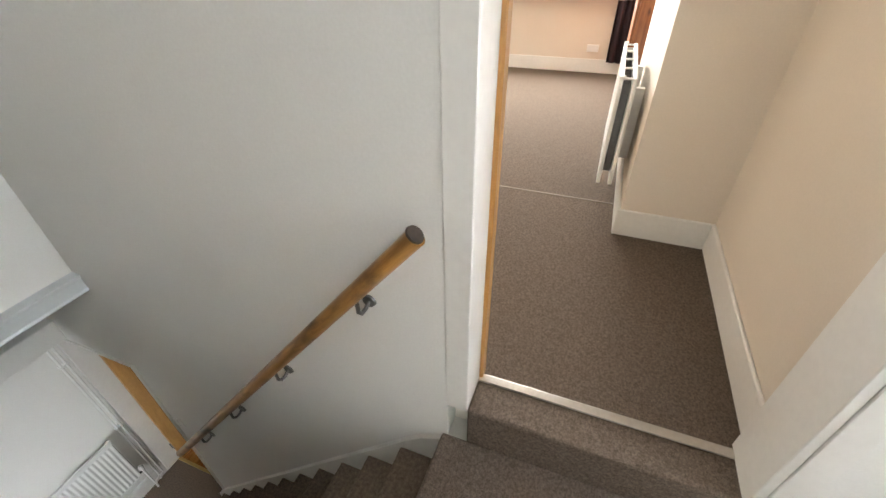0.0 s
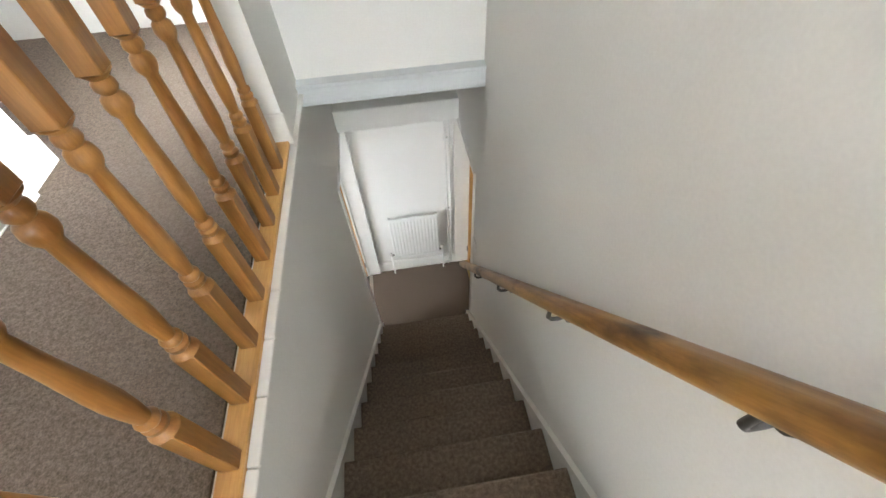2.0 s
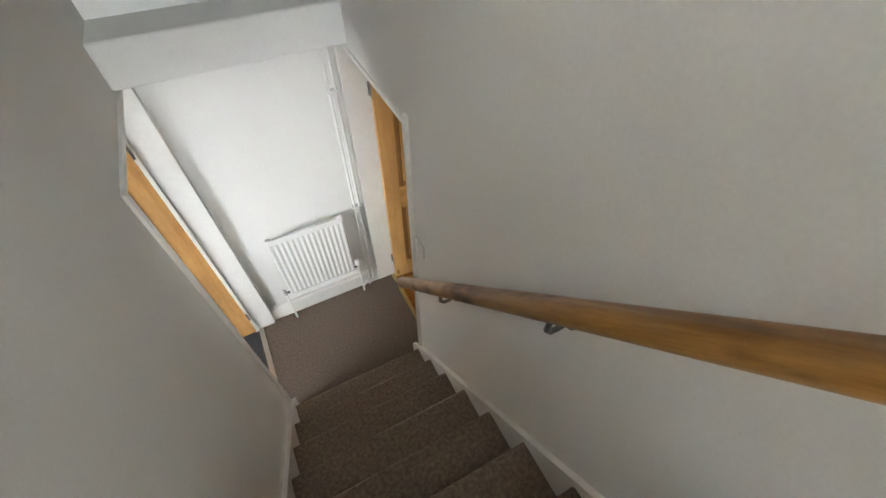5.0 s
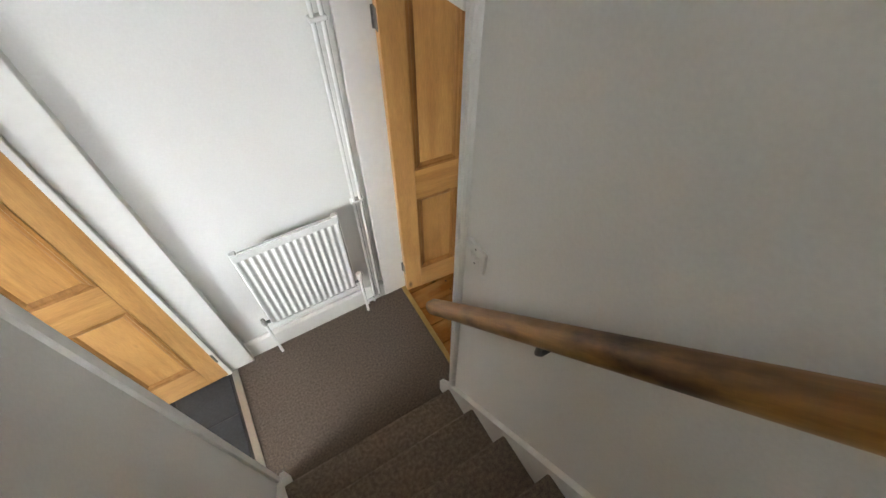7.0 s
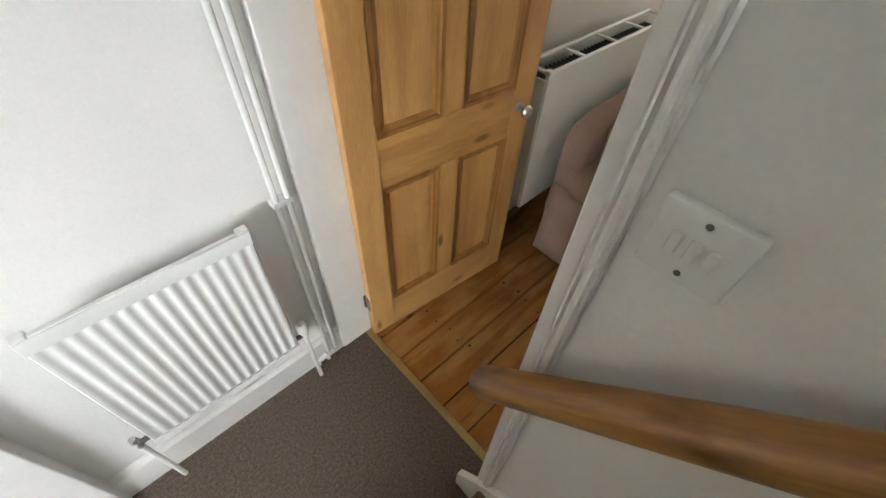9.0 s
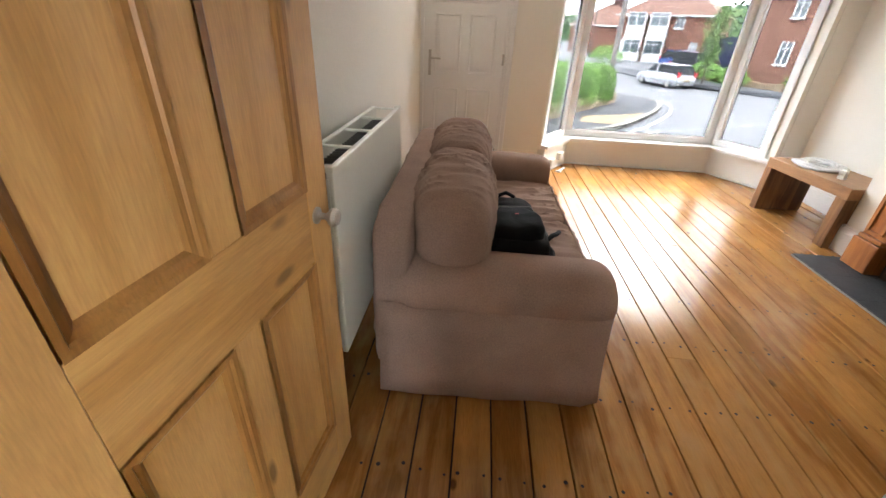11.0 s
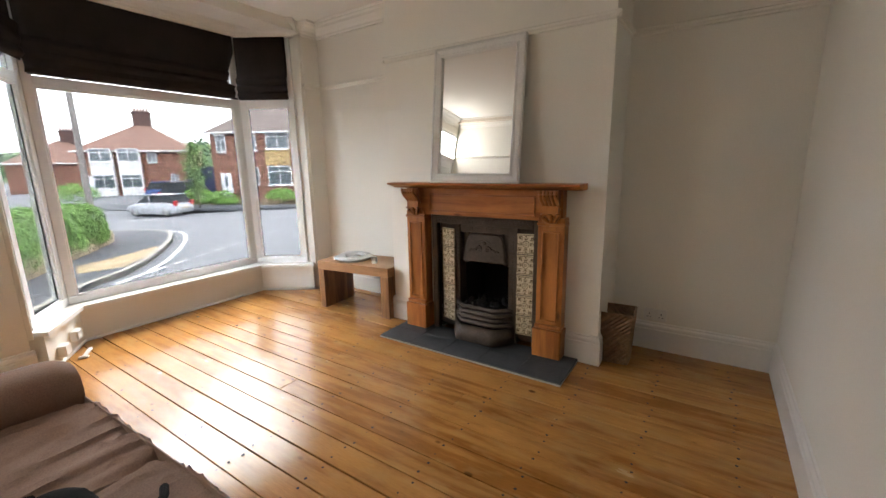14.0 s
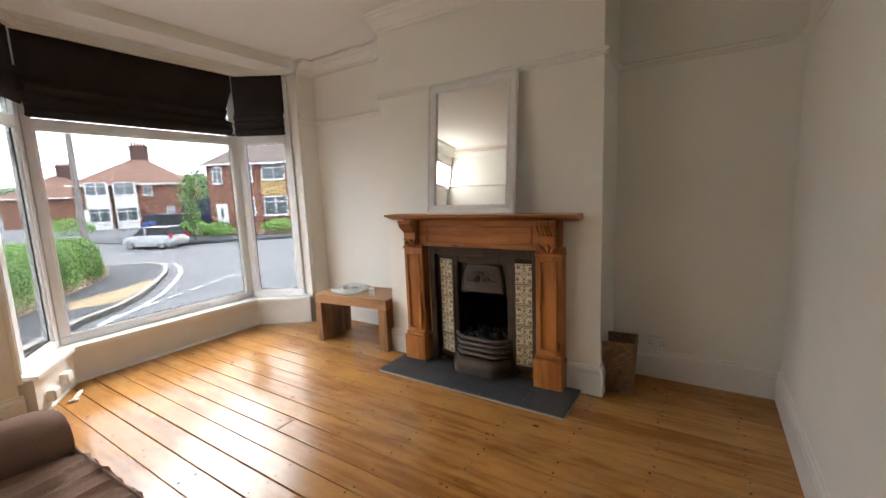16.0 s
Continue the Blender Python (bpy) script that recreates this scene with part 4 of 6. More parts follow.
# front door
fd = tagged(root("door_front", pose(4.155, 2.97, 0), "white panelled front door with fan shaped stained glass", "door"), kind="structure")
part("door_frame", boxes([(-0.05, 0.05, 0, 0.085, 0, 2.56), (-0.05, 0.05, 0.86, 0.895, 0, 2.56), (-0.05, 0.05, 0.085, 0.86, 2.10, 2.16), (-0.05, 0.05, 0.085, 0.86, 2.51, 2.56), (-0.06, -0.04, 0.04, 0.06, 0, 2.56)], 0.006, 2), UPVC, fd)
leaf = part("leaf", boxes([(-0.03, 0.03, 0.082, 0.863, 0.004, 1.60), (-0.03, 0.03, 0.082, 0.863, 1.83, 2.103), (-0.03, 0.03, 0.082, 0.26, 1.60, 1.83), (-0.03, 0.03, 0.69, 0.863, 1.60, 1.83)], 0.0), UPVC, fd)


def raised_panel(y0, y1, z0, z1):
    bm = bmesh.new()
    loops = []
    for off, x in ((0, -0.030), (0.004, -0.036), (0.012, -0.038), (0.02, -0.033), (0.05, -0.037)):
        loops.append([bm.verts.new(v) for v in ((x, y0 + off, z0 + off), (x, y1 - off, z0 + off), (x, y1 - off, z1 - off), (x, y0 + off, z1 - off))])
    for la, lb in zip(loops, loops[1:]):
        for k in range(4):
            bm.faces.new((la[k], la[(k + 1) % 4], lb[(k + 1) % 4], lb[k]))
    bm.faces.new(loops[-1])
    bmesh.ops.recalc_face_normals(bm, faces=bm.faces)
    return bm


for y0, y1, z0, z1 in ((0.175, 0.425, 0.96, 1.47), (0.505, 0.755, 0.96, 1.47), (0.175, 0.425, 0.30, 0.82), (0.505, 0.755, 0.30, 0.82)):
    part("panel", raised_panel(y0, y1, z0, z1), UPVC, leaf)
bm = raised_panel(0.16, 0.77, 1.56, 2.01)
bm.faces.ensure_lookup_table()
bm.faces.remove(bm.faces[-1])
part("fan_surround", bm, UPVC, leaf)
bm = bmesh.new()


def fan_pt(r, q, a):
    return (0.473 + r * math.cos(a), 1.625 + q * math.sin(a))


def to_rect(a):
    c, s0 = math.cos(a), math.sin(a)
    k = min(0.256 / max(abs(c), 1e-6), 0.336 / max(s0, 1e-6))
    return (0.473 + k * c, 1.625 + k * s0)


angs = sorted({math.pi * k / 24 for k in range(25)} | {math.atan2(0.336, 0.256), math.pi - math.atan2(0.336, 0.256)})
for a0, a1 in zip(angs, angs[1:]):
    q = [fan_pt(0.215, 0.19, a0), to_rect(a0), to_rect(a1), fan_pt(0.215, 0.19, a1)]
    bm.faces.new([bm.verts.new((-0.037, y, z)) for y, z in q])
    q = [fan_pt(0.07, 0.06, a0), fan_pt(0.07, 0.06, a1), (0.473, 1.625)]
    bm.faces.new([bm.verts.new((-0.037, y, z)) for y, z in q])
bm.faces.new([bm.verts.new((-0.037, y, z)) for y, z in ((0.217, 1.605), (0.729, 1.605), (0.729, 1.625), (0.217, 1.625))])
bmesh.ops.remove_doubles(bm, verts=bm.verts, dist=0.0004)
bmesh.ops.recalc_face_normals(bm, faces=bm.faces)
pf = part("fan_panel", bm, UPVC, leaf)
pf.modifiers.new("thick", "SOLIDIFY").thickness = 0.02
bm = bmesh.new()
N = 24
for k in range(N):
    a0, a1 = math.pi * k / N, math.pi * (k + 1) / N
    pts = [(0.215 * math.cos(a), 0.19 * math.sin(a)) for a in (a0, a1)] + [(0.07 * math.cos(a), 0.06 * math.sin(a)) for a in (a1, a0)]
    vs = [bm.verts.new((-0.030, 0.473 + y, 1.625 + z)) for y, z in pts]
    bm.faces.new(vs)
bmesh.ops.remove_doubles(bm, verts=bm.verts, dist=0.0005)
fanmat = bpy.data.materials.new("daylit_obscured_glass")
fanmat.use_nodes = True
_b = fanmat.node_tree.nodes["Principled BSDF"]
_b.inputs["Base Color"].default_value, _b.inputs["Roughness"].default_value = (0.010, 0.0105, 0.011, 1), 0.3
_b.inputs["Transmission Weight"].default_value, _b.inputs["IOR"].default_value = 0.9, 1.05
fan = part("fan_glass", bm, fanmat, leaf, "obscured fan shaped glass")
fan.visible_shadow = False
for sgn in (-1, 1):
    bm = bmesh.new()
    for k in range(5):
        a = math.radians(20 + 14 * k)
        cx, cz = 0.473 + sgn * (0.15 - 0.012 * (k % 2)) * math.cos(a * 0.62), 1.63 + 0.135 * math.sin(a * 0.62)
        vs = [bm.verts.new((-0.034, cx + 0.030 * math.cos(2 * math.pi * i / 8 + k), cz + 0.018 * math.sin(2 * math.pi * i / 8 + k))) for i in range(8)]
        bm.faces.new(vs)
    part("leaf_glass", bm, GREEN_GLASS, leaf, "green leaf shaped stained glass")


def lettering(text, size, material, m, parent, label, bold=0.0):
    cu = bpy.data.curves.new("text", "FONT")
    cu.body, cu.size, cu.extrude, cu.offset, cu.align_x = text, size, 0.0015, bold, "CENTER"
    tmp = bpy.data.objects.new("tmp", cu)
    scene.collection.objects.link(tmp)
    bpy.context.view_layer.update()
    me = bpy.data.meshes.new_from_object(tmp.evaluated_get(bpy.context.evaluated_depsgraph_get()))
    bpy.data.objects.remove(tmp)
    me.materials.append(material)
    ob = new("lettering", me)
    ob.parent = parent
    ob.matrix_basis = m
    return tagged(ob, label)


# the house number is made to be read from the street
lettering("115", 0.10, BLUE_GLASS, Matrix.Translation((-0.035, 0.473, 1.725)) @ pose(0, 0, 0, 90, 0, 90), leaf, "blue house number 115 seen from behind", 0.008)
part("fanlight_pane", boxes([(-0.004, 0.004, 0.085, 0.86, 2.16, 2.51)]), FROST, fd, "obscured fanlight glass")
h = part("handle", boxes([(-0.042, -0.030, 0.785, 0.812, 0.93, 1.16)], 0.004, 2), STEEL, fd, "chrome lever handle")
part("lever", sweep_bm(bmesh.new(), [(-0.042, 0.798, 1.09), (-0.075, 0.798, 1.09), (-0.08, 0.785, 1.09), (-0.08, 0.69, 1.085)], 0.009), STEEL, h, "", True)
part("lock", cyl_bm(bmesh.new(), (-0.05, 0.798, 0.985), (-0.04, 0.798, 0.985), 0.013), STEEL, h)
for z in (0.2, 1.1, 1.85):
    part("hinge", cyl_bm(bmesh.new(), (-0.058, 0.088, z - 0.05), (-0.058, 0.088, z + 0.05), 0.010, None, 12), STEEL, fd, "", True)
structure("door_step", boxes([(RX, RX + 0.3, 2.97, 3.86, -0.2, 0.015)], 0.003), GLOSS, "white door sill", "door sill")

# chimney piece
mp = root("mantelpiece", pose(0, 0, 0), "orange-stained carved pine fire surround", "mantelpiece")
SH = [(0, 0), (0.10, 0), (0.115, 0.008), (0.13, 0.010), (0.15, 0.018), (0.165, 0.024), (0.186, 0.026), (0.192, 0.034), (0.186, 0.042), (0, 0.042)]
bm = bmesh.new()
extrude_profile(bm, SH, (1.105, 0.474, 1.182), (2.625, 0.474, 1.182), (0, 1, 0))
part("shelf", bm, MANTEL_X, mp)
part("frieze", boxes([(1.235, 2.495, 0.474, 0.555, 0.975, 1.182)], 0.003), MANTEL_X, mp)
bm = bmesh.new()
for x0, x1, z0, z1 in ((1.42, 2.29, 1.128, 1.14), (1.42, 2.29, 1.0, 1.012), (1.42, 1.432, 1.012, 1.128), (2.278, 2.29, 1.012, 1.128)):
    box_bm(bm, x0, x1, 0.555, 0.566, z0, z1, 0.004, 2)
part("frieze_moulding", bm, MANTEL_X, mp)
for x0, x1 in ((1.215, 1.395), (2.335, 2.515)):
    part("pilaster", boxes([(x0, x1, 0.474, 0.565, 0.02, 1.0)], 0.003), MANTEL, mp)
    part("plinth", boxes([(x0 - 0.012, x1 + 0.012, 0.474, 0.60, 0.02, 0.225)], 0.008, 2), MANTEL, mp)
    part("plinth_top", boxes([(x0 - 0.004, x1 + 0.004, 0.474, 0.588, 0.225, 0.255)], 0.012, 3), MANTEL, mp)
    bm = bmesh.new()
    for a0, a1, z0, z1 in ((x0 + 0.03, x1 - 0.03, 0.28, 0.29), (x0 + 0.03, x1 - 0.03, 0.90, 0.91), (x0 + 0.03, x0 + 0.04, 0.29, 0.90), (x1 - 0.04, x1 - 0.03, 0.29, 0.90)):
        box_bm(bm, a0, a1, 0.565, 0.576, z0, z1, 0.004, 2)
    part("pilaster_moulding", bm, MANTEL, mp)
    part("capital", boxes([(x0 - 0.006, x1 + 0.006, 0.474, 0.575, 0.945, 0.965)], 0.006, 2), MANTEL, mp)
    bm = bmesh.new()
    cx = (x0 + x1) / 2
    for k in range(5):
        xx = cx - 0.05 + k * 0.025
        pts = [(xx, 0.565 + 0.095 * (0.5 + 0.5 * math.cos(math.pi * min(1, s * 1.15))) * (1 - 0.25 * s) + 0.008 * math.sin(s * 9), 1.18 - 0.195 * s) for s in [i / 12 for i in range(13)]]
        sweep_bm(bm, pts, 0.0125, 8)
    for k in range(3):
        sweep_bm(bm, [(cx - 0.055 + k * 0.055, 0.60, 1.03), (cx - 0.045 + k * 0.045, 0.592, 1.0), (cx - 0.02 + k * 0.02, 0.575, 0.975)], 0.014, 8)
    box_bm(bm, cx - 0.055, cx + 0.055, 0.565, 0.60, 1.02, 1.182)
    part("corbel", bm, MANTEL, mp, "carved acanthus corbel", True)

fp = root("fireplace_insert", pose(0, 0, 0), "black cast-iron tiled fireplace insert", "fireplace")
part("outer_frame", boxes([(1.395, 1.44, 0.40, 0.52, 0.02, 0.975), (2.25, 2.30, 0.40, 0.52, 0.02, 0.975), (1.44, 2.25, 0.40, 0.52, 0.905, 0.975), (1.44, 2.25, 0.30, 0.42, 0.02, 0.06)], 0.004), IRON, fp)
bm = bmesh.new()
for k in range(26):
    for j in range(2):
        x = 1.47 + k * 0.03 + j * 0.015
        box_bm(bm, x, x + 0.012, 0.518, 0.527, 0.922 + j * 0.02, 0.936 + j * 0.02, 0.002)
for k in range(30):
    for x in (1.407, 2.262):
        box_bm(bm, x, x + 0.022, 0.518, 0.525, 0.06 + k * 0.028, 0.072 + k * 0.028)
tagged(part("fretwork", bm, IRON, fp, "pierced cast-iron border"), "pierced cast-iron border", kind="stuff")
part("inner_frame", boxes([(1.565, 1.635, 0.38, 0.50, 0.02, 0.905), (2.05, 2.085, 0.38, 0.50, 0.02, 0.905), (1.635, 2.05, 0.38, 0.49, 0.845, 0.905)], 0.006, 2), IRON, fp)
bm = bmesh.new()
for k in range(28):
    for x in (1.598, 2.058):
        box_bm(bm, x, x + 0.02, 0.499, 0.507, 0.10 + k * 0.027, 0.112 + k * 0.027)
for k in range(7):
    x = 1.70 + k * 0.04
    for (a, b, c, d2) in ((0, 0.03, 0.868, 0.873), (0, 0.005, 0.868, 0.888), (0, 0.024, 0.884, 0.889), (0.02, 0.025, 0.876, 0.889)):
        box_bm(bm, x + a, x + b, 0.488, 0.494, c, d2)
tagged(part("beading", bm, IRON, fp), "beaded cast-iron border", kind="stuff")
bm = bmesh.new()
rows = []
for j in range(11):
    f = j / 10
    hw = 0.185 - 0.035 * f - 0.02 * f ** 6
    row = []
    for i in range(15):
        u = i / 14 * 2 - 1
        row.append(bm.verts.new((1.843 + u * hw, 0.455 + (0.045 - 0.03 * f) * (1 - 0.5 * u * u), 0.625 + 0.215 * f - 0.016 * u ** 6 * f)))
    rows.append(row)
for a, b in zip(rows, rows[1:]):
    for k in range(14):
        bm.faces.new((a[k], a[k + 1], b[k + 1], b[k]))
hd = part("hood", bm, IRON, fp, "cast-iron hood with scroll relief", True)
hd.modifiers.new("thick", "SOLIDIFY").thickness = 0.014
bm = bmesh.new()
random.seed(5)
for s in (-1, 1):
    for k in range(3):
        r0 = 0.03 - 0.006 * k
        c = Vector((1.843 + s * (0.035 + 0.035 * k), 0.503 - 0.005 * k, 0.71 + 0.012 * math.cos(k * 2)))
        sweep_bm(bm, [c + Vector((s * (r0 - 0.0025 * i) * math.cos(i * 0.75), -0.001 * i, (r0 - 0.0025 * i) * math.sin(i * 0.75))) for i in range(11)], 0.009, 6)
    sweep_bm(bm, [(1.843 + s * 0.01, 0.488, 0.79), (1.843 + s * 0.05, 0.487, 0.775), (1.843 + s * 0.1, 0.484, 0.75)], 0.007, 6)
lathe_bm(bm, [(0.022, 0), (0.018, 0.012), (0.006, 0.018)], 12, Matrix.Translation((1.843, 0.486, 0.765)) @ pose(0, 0, 0, -90))
sweep_bm(bm, [(1.843 + 0.19 * math.cos(a) * 0.93, 0.479 + 0.022 * math.sin(a), 0.632) for a in [math.pi * i / 12 for i in range(13)]], 0.009, 6)
part("scroll_relief", bm, IRON, hd, "", True)
part("arch_plate", boxes([(1.635, 1.70, 0.40, 0.455, 0.60, 0.85), (1.99, 2.05, 0.40, 0.455, 0.60, 0.85), (1.70, 1.99, 0.40, 0.455, 0.80, 0.85), (1.635, 2.05, 0.39, 0.42, 0.62, 0.85)], 0.01, 2), IRON, fp)
part("firebox", boxes([(1.635, 1.65, 0.10, 0.40, 0.02, 0.86), (2.04, 2.05, 0.10, 0.40, 0.02, 0.86), (1.65, 2.04, 0.085, 0.10, 0.02, 0.86), (1.65, 2.04, 0.10, 0.45, 0.84, 0.86), (1.65, 2.04, 0.10, 0.45, 0.02, 0.2)]), mat("soot_black", (0.008, 0.008, 0.008), 0.95, vary=0.4, bump=0.5), fp, "sooty black fire opening")


def bowed(z, bow, r, x0=1.60, x1=2.085, y0=0.485):
    pts = []
    for i in range(15):
        u = i / 14 * 2 - 1
        pts.append((x0 + (x1 - x0) * i / 14, y0 + bow * min(1.0, (1 - abs(u)) / 0.42), z))
    return pts


for z in (0.160, 0.200, 0.240, 0.280):
    part("grate_bar", sweep_bm(bmesh.new(), bowed(z, 0.095, 0.011), 0.0165, 6), IRON, fp, "", True)
bm = bmesh.new()
lo, hi = bowed(0.024, 0.16, 0, 1.58, 2.105), bowed(0.14, 0.115, 0, 1.60, 2.085)
va, vb = [bm.verts.new(p) for p in lo], [bm.verts.new(p) for p in hi]
for k in range(14):
    bm.faces.new((va[k], va[k + 1], vb[k + 1], vb[k]))
ash = part("ash_guard", bm, IRON, fp, "bowed cast-iron ash guard with lattice", True)
ash.modifiers.new("thick", "SOLIDIFY").thickness = 0.016
bm = bmesh.new()
for k in range(10):
    for s in (-1, 1):
        x = 1.712 + k * 0.026
        a, b = (x, 0.646, 0.045), (x + 0.026, 0.622, 0.115)
        if s < 0:
            a, b = (x, 0.622, 0.115), (x + 0.026, 0.646, 0.045)
        cyl_bm(bm, a, b, 0.0055, None, 6)
tagged(part("lattice", bm, IRON, ash), "cast-iron lattice", kind="stuff")
for x in (1.575, 2.085):
    part("grate_foot", boxes([(x, x + 0.025, 0.44, 0.50, 0.02, 0.30)], 0.005), IRON, fp)
bm = bmesh.new()
for k in range(40):
    c = Vector((random.uniform(1.67, 2.02), random.uniform(0.28, 0.54), 0.245 + random.uniform(0, 0.05)))
    bmesh.ops.create_icosphere(bm, subdivisions=1, radius=random.uniform(0.02, 0.035), matrix=Matrix.Translation(c) @ Euler([random.uniform(0, 3) for _ in range(3)]).to_matrix().to_4x4() @ Matrix.Diagonal((1, 0.7, 0.8, 1)))
coal = thing("coals", bm, mat("black_coal", (0.015, 0.014, 0.014), 0.7, vary=0.5, bump=0.5), "heap of black coals in the grate", "coal", "stuff")
part("grate_base", boxes([(1.64, 2.05, 0.26, 0.56, 0.20, 0.225)]), IRON, fp)

tile_me = mesh_of("tile", boxes([(-0.066, 0.066, -0.006, 0.006, -0.073, 0.073)], 0.002), CREAMTILE)
bm = bmesh.new()
Y = 0.0066
for s in range(4):
    rot = Matrix.Rotation(math.pi / 2 * s, 4, "Y")
    for (x0, x1, z0, z1) in ((-0.064, 0.064, 0.0615, 0.0665), (-0.012, 0.012, 0.030, 0.040), (-0.02, 0.02, 0.044, 0.047), (0.028, 0.034, 0.028, 0.058), (0.028, 0.058, 0.052, 0.058)):
        vs = [bm.verts.new(rot @ Vector((x * 0.93, Y, z))) for x, z in ((x0, z0), (x1, z0), (x1, z1), (x0, z1))]
        bm.faces.new(vs)
    for r0, cx, cz in ((0.009, 0.043, 0.043), (0.006, 0.0, 0.056)):
        vs = [bm.verts.new(rot @ Vector((cx + r0 * math.cos(i * math.pi / 4), Y + 0.0002, cz + r0 * math.sin(i * math.pi / 4)))) for i in range(8)]
        bm.faces.new(vs)
for r0, r1 in ((0.006, 0.010), (0.020, 0.025)):
    for i in range(16):
        a0, a1 = 2 * math.pi * i / 16, 2 * math.pi * (i + 1) / 16
        vs = [bm.verts.new((r * math.cos(a), Y + 0.0004, r * math.sin(a))) for r, a in ((r0, a0), (r1, a0), (r1, a1), (r0, a1))]
        bm.faces.new(vs)
bmesh.ops.recalc_face_normals(bm, faces=bm.faces)
print_me = mesh_of("tile_print", bm, TILEPRINT)
for cx, cy, rz in ((1.503, 0.497, 6), (2.153, 0.497, -14)):
    for k in range(5):
        t = new("tile", tile_me)
        t.parent = fp
        t.matrix_basis = pose(cx, cy, 0.107 + 0.0765 + k * 0.153, 0, 0, rz)
        p = new("tile_print", print_me)
        p.parent = t
        p.matrix_basis = Matrix()
part("tile_backing", boxes([(1.44, 1.565, 0.38, 0.475, 0.06, 0.905)]), IRON, fp)
part("tile_backing", boxes([(2.085, 2.25, 0.38, 0.462, 0.06, 0.905)]), IRON, fp)

he = root("hearth", pose(0, 0, 0), "black slate hearth slabs with a pale worn edge", "hearth")
part("bed", boxes([(1.105, 2.58, 0.474, 0.888, 0, 0.012)], 0.002), mat("hearth_mortar", (0.32, 0.29, 0.25), 0.8), he, "pale mortar edge")
for i in range(5):
    for j in range(2):
        part("slab", boxes([(1.108 + i * 0.294, 1.108 + i * 0.294 + 0.292, 0.477 + j * 0.204, 0.477 + j * 0.204 + 0.203, 0.010, 0.020)], 0.002), SLATE, he)

# mirror leaning on the chimney breast
mi = root("mirror", pose(1.872, 0.605, 1.224, 6.2, 0, 0), "white distressed wooden framed mirror leaning on the mantel", "mirror")
MW, MH = 0.352, 0.955
FR = [(0, 0.0), (0.0, -0.03), (0.012, -0.034), (0.018, -0.028), (0.046, -0.022), (0.052, -0.028), (0.064, -0.024), (0.068, -0.008), (0.068, 0.0)]
bm = bmesh.new()
loops = []
for off, dep in FR:
    loops.append([bm.verts.new(v) for v in ((-MW + off, -dep, off), (MW - off, -dep, off), (MW - off, -dep, MH - off), (-MW + off, -dep, MH - off))])
for la, lb in zip(loops, loops[1:]):
    for k in range(4):
        bm.faces.new((la[k], la[(k + 1) % 4], lb[(k + 1) % 4], lb[k]))
bmesh.ops.recalc_face_normals(bm, faces=bm.faces)
part("frame", bm, WHITEWOOD, mi)
part("glass", boxes([(-MW + 0.066, MW - 0.066, 0.004, 0.008, 0.066, MH - 0.066)]), MIRROR, mi, "silvered mirror glass")
part("backing", boxes([(-MW + 0.01, MW - 0.01, -0.006, 0.002, 0.01, MH - 0.01)]), WHITEWOOD, mi)

# side table with a coiled hose in plastic and two small boxes
tb = root("side_table", pose(3.19, 0.385, 0, 0, 0, 5.5), "low brown slab-sided wooden side table in the alcove", "table")
part("tabletop", boxes([(-0.415, 0.415, -0.21, 0.215, 0.385, 0.47)], 0.005, 2), TABLEWOOD, tb)
for x0, x1 in ((-0.415, -0.325), (0.345, 0.415)):
    part("leg", boxes([(x0, x1, -0.21, 0.215, 0, 0.385)], 0.005, 2), wood("reclaimed_brown_leg", (0.33, 0.165, 0.065), (0.12, 0.052, 0.02), 0.45, axis=2, ring=4, rand=0.3), tb)
bm = bmesh.new()
for ring in range(5):
    pts = []
    for i in range(37):
        a = 2 * math.pi * i / 36
        r = 0.085 + ring * 0.024
        pts.append((r * math.cos(a), r * math.sin(a) * 1.0, 0.014 + 0.008 * math.sin(3 * a + ring) + 0.006 * (ring % 2)))
    sweep_bm(bm, pts, 0.014, 8)
thing("coiled_cable", bm, mat("clear_white_plastic", (0.72, 0.73, 0.73), 0.25, vary=0.1, bump=0.1), "coil of white cable wrapped in clear plastic", "cable coil", at=pose(3.34, 0.39, 0.471), smooth=True)
for z, x in ((0.0, 0.0), (0.034, 0.004)):
    thing("small_box", boxes([(-0.022, 0.022, -0.02, 0.02, 0, 0.033)], 0.003), PLASTIC, "small white plastic junction box on the table", "box", group="boxes on the side table", at=pose(3.00 + x, 0.46, 0.4705 + z, 0, 0, 20))

# wicker waste basket
bk = root("waste_basket", pose(0.90, 0.30, 0, 0, 0, 4), "square brown woven wicker waste basket by the wall", "basket")
bm = bmesh.new()
nz, ns = 24, 12
ringsv = []
for j in range(nz + 1):
    z = 0.355 * j / nz
    hw = 0.085 + 0.018 * j / nz
    ring = []
    for side in range(4):
        for i in range(ns):
            u = i / ns * 2 - 1
            wv = 0.0048 * (1 if (i + j) % 2 else -1) * (1 if 0 < j < nz else 0)
            cr = 1 - 0.10 * abs(u) ** 6
            x, y = u * hw * (1 - 0.02), -hw * cr - wv
            ring.append(bm.verts.new(Matrix.Rotation(side * math.pi / 2, 3, "Z") @ Vector((x, y, z + 0.004 * noise.noise(Vector((side * 3 + u, j, 2)))))))
    ringsv.append(ring)
for a, b in zip(ringsv, ringsv[1:]):
    n = len(a)
    for k in range(n):
        bm.faces.new((a[k], a[(k + 1) % n], b[(k + 1) % n], b[k]))
bm.faces.new(list(reversed(ringsv[0])))
w = part("weave", bm, WICKER, bk)
w.modifiers.new("thick", "SOLIDIFY").thickness = -0.006
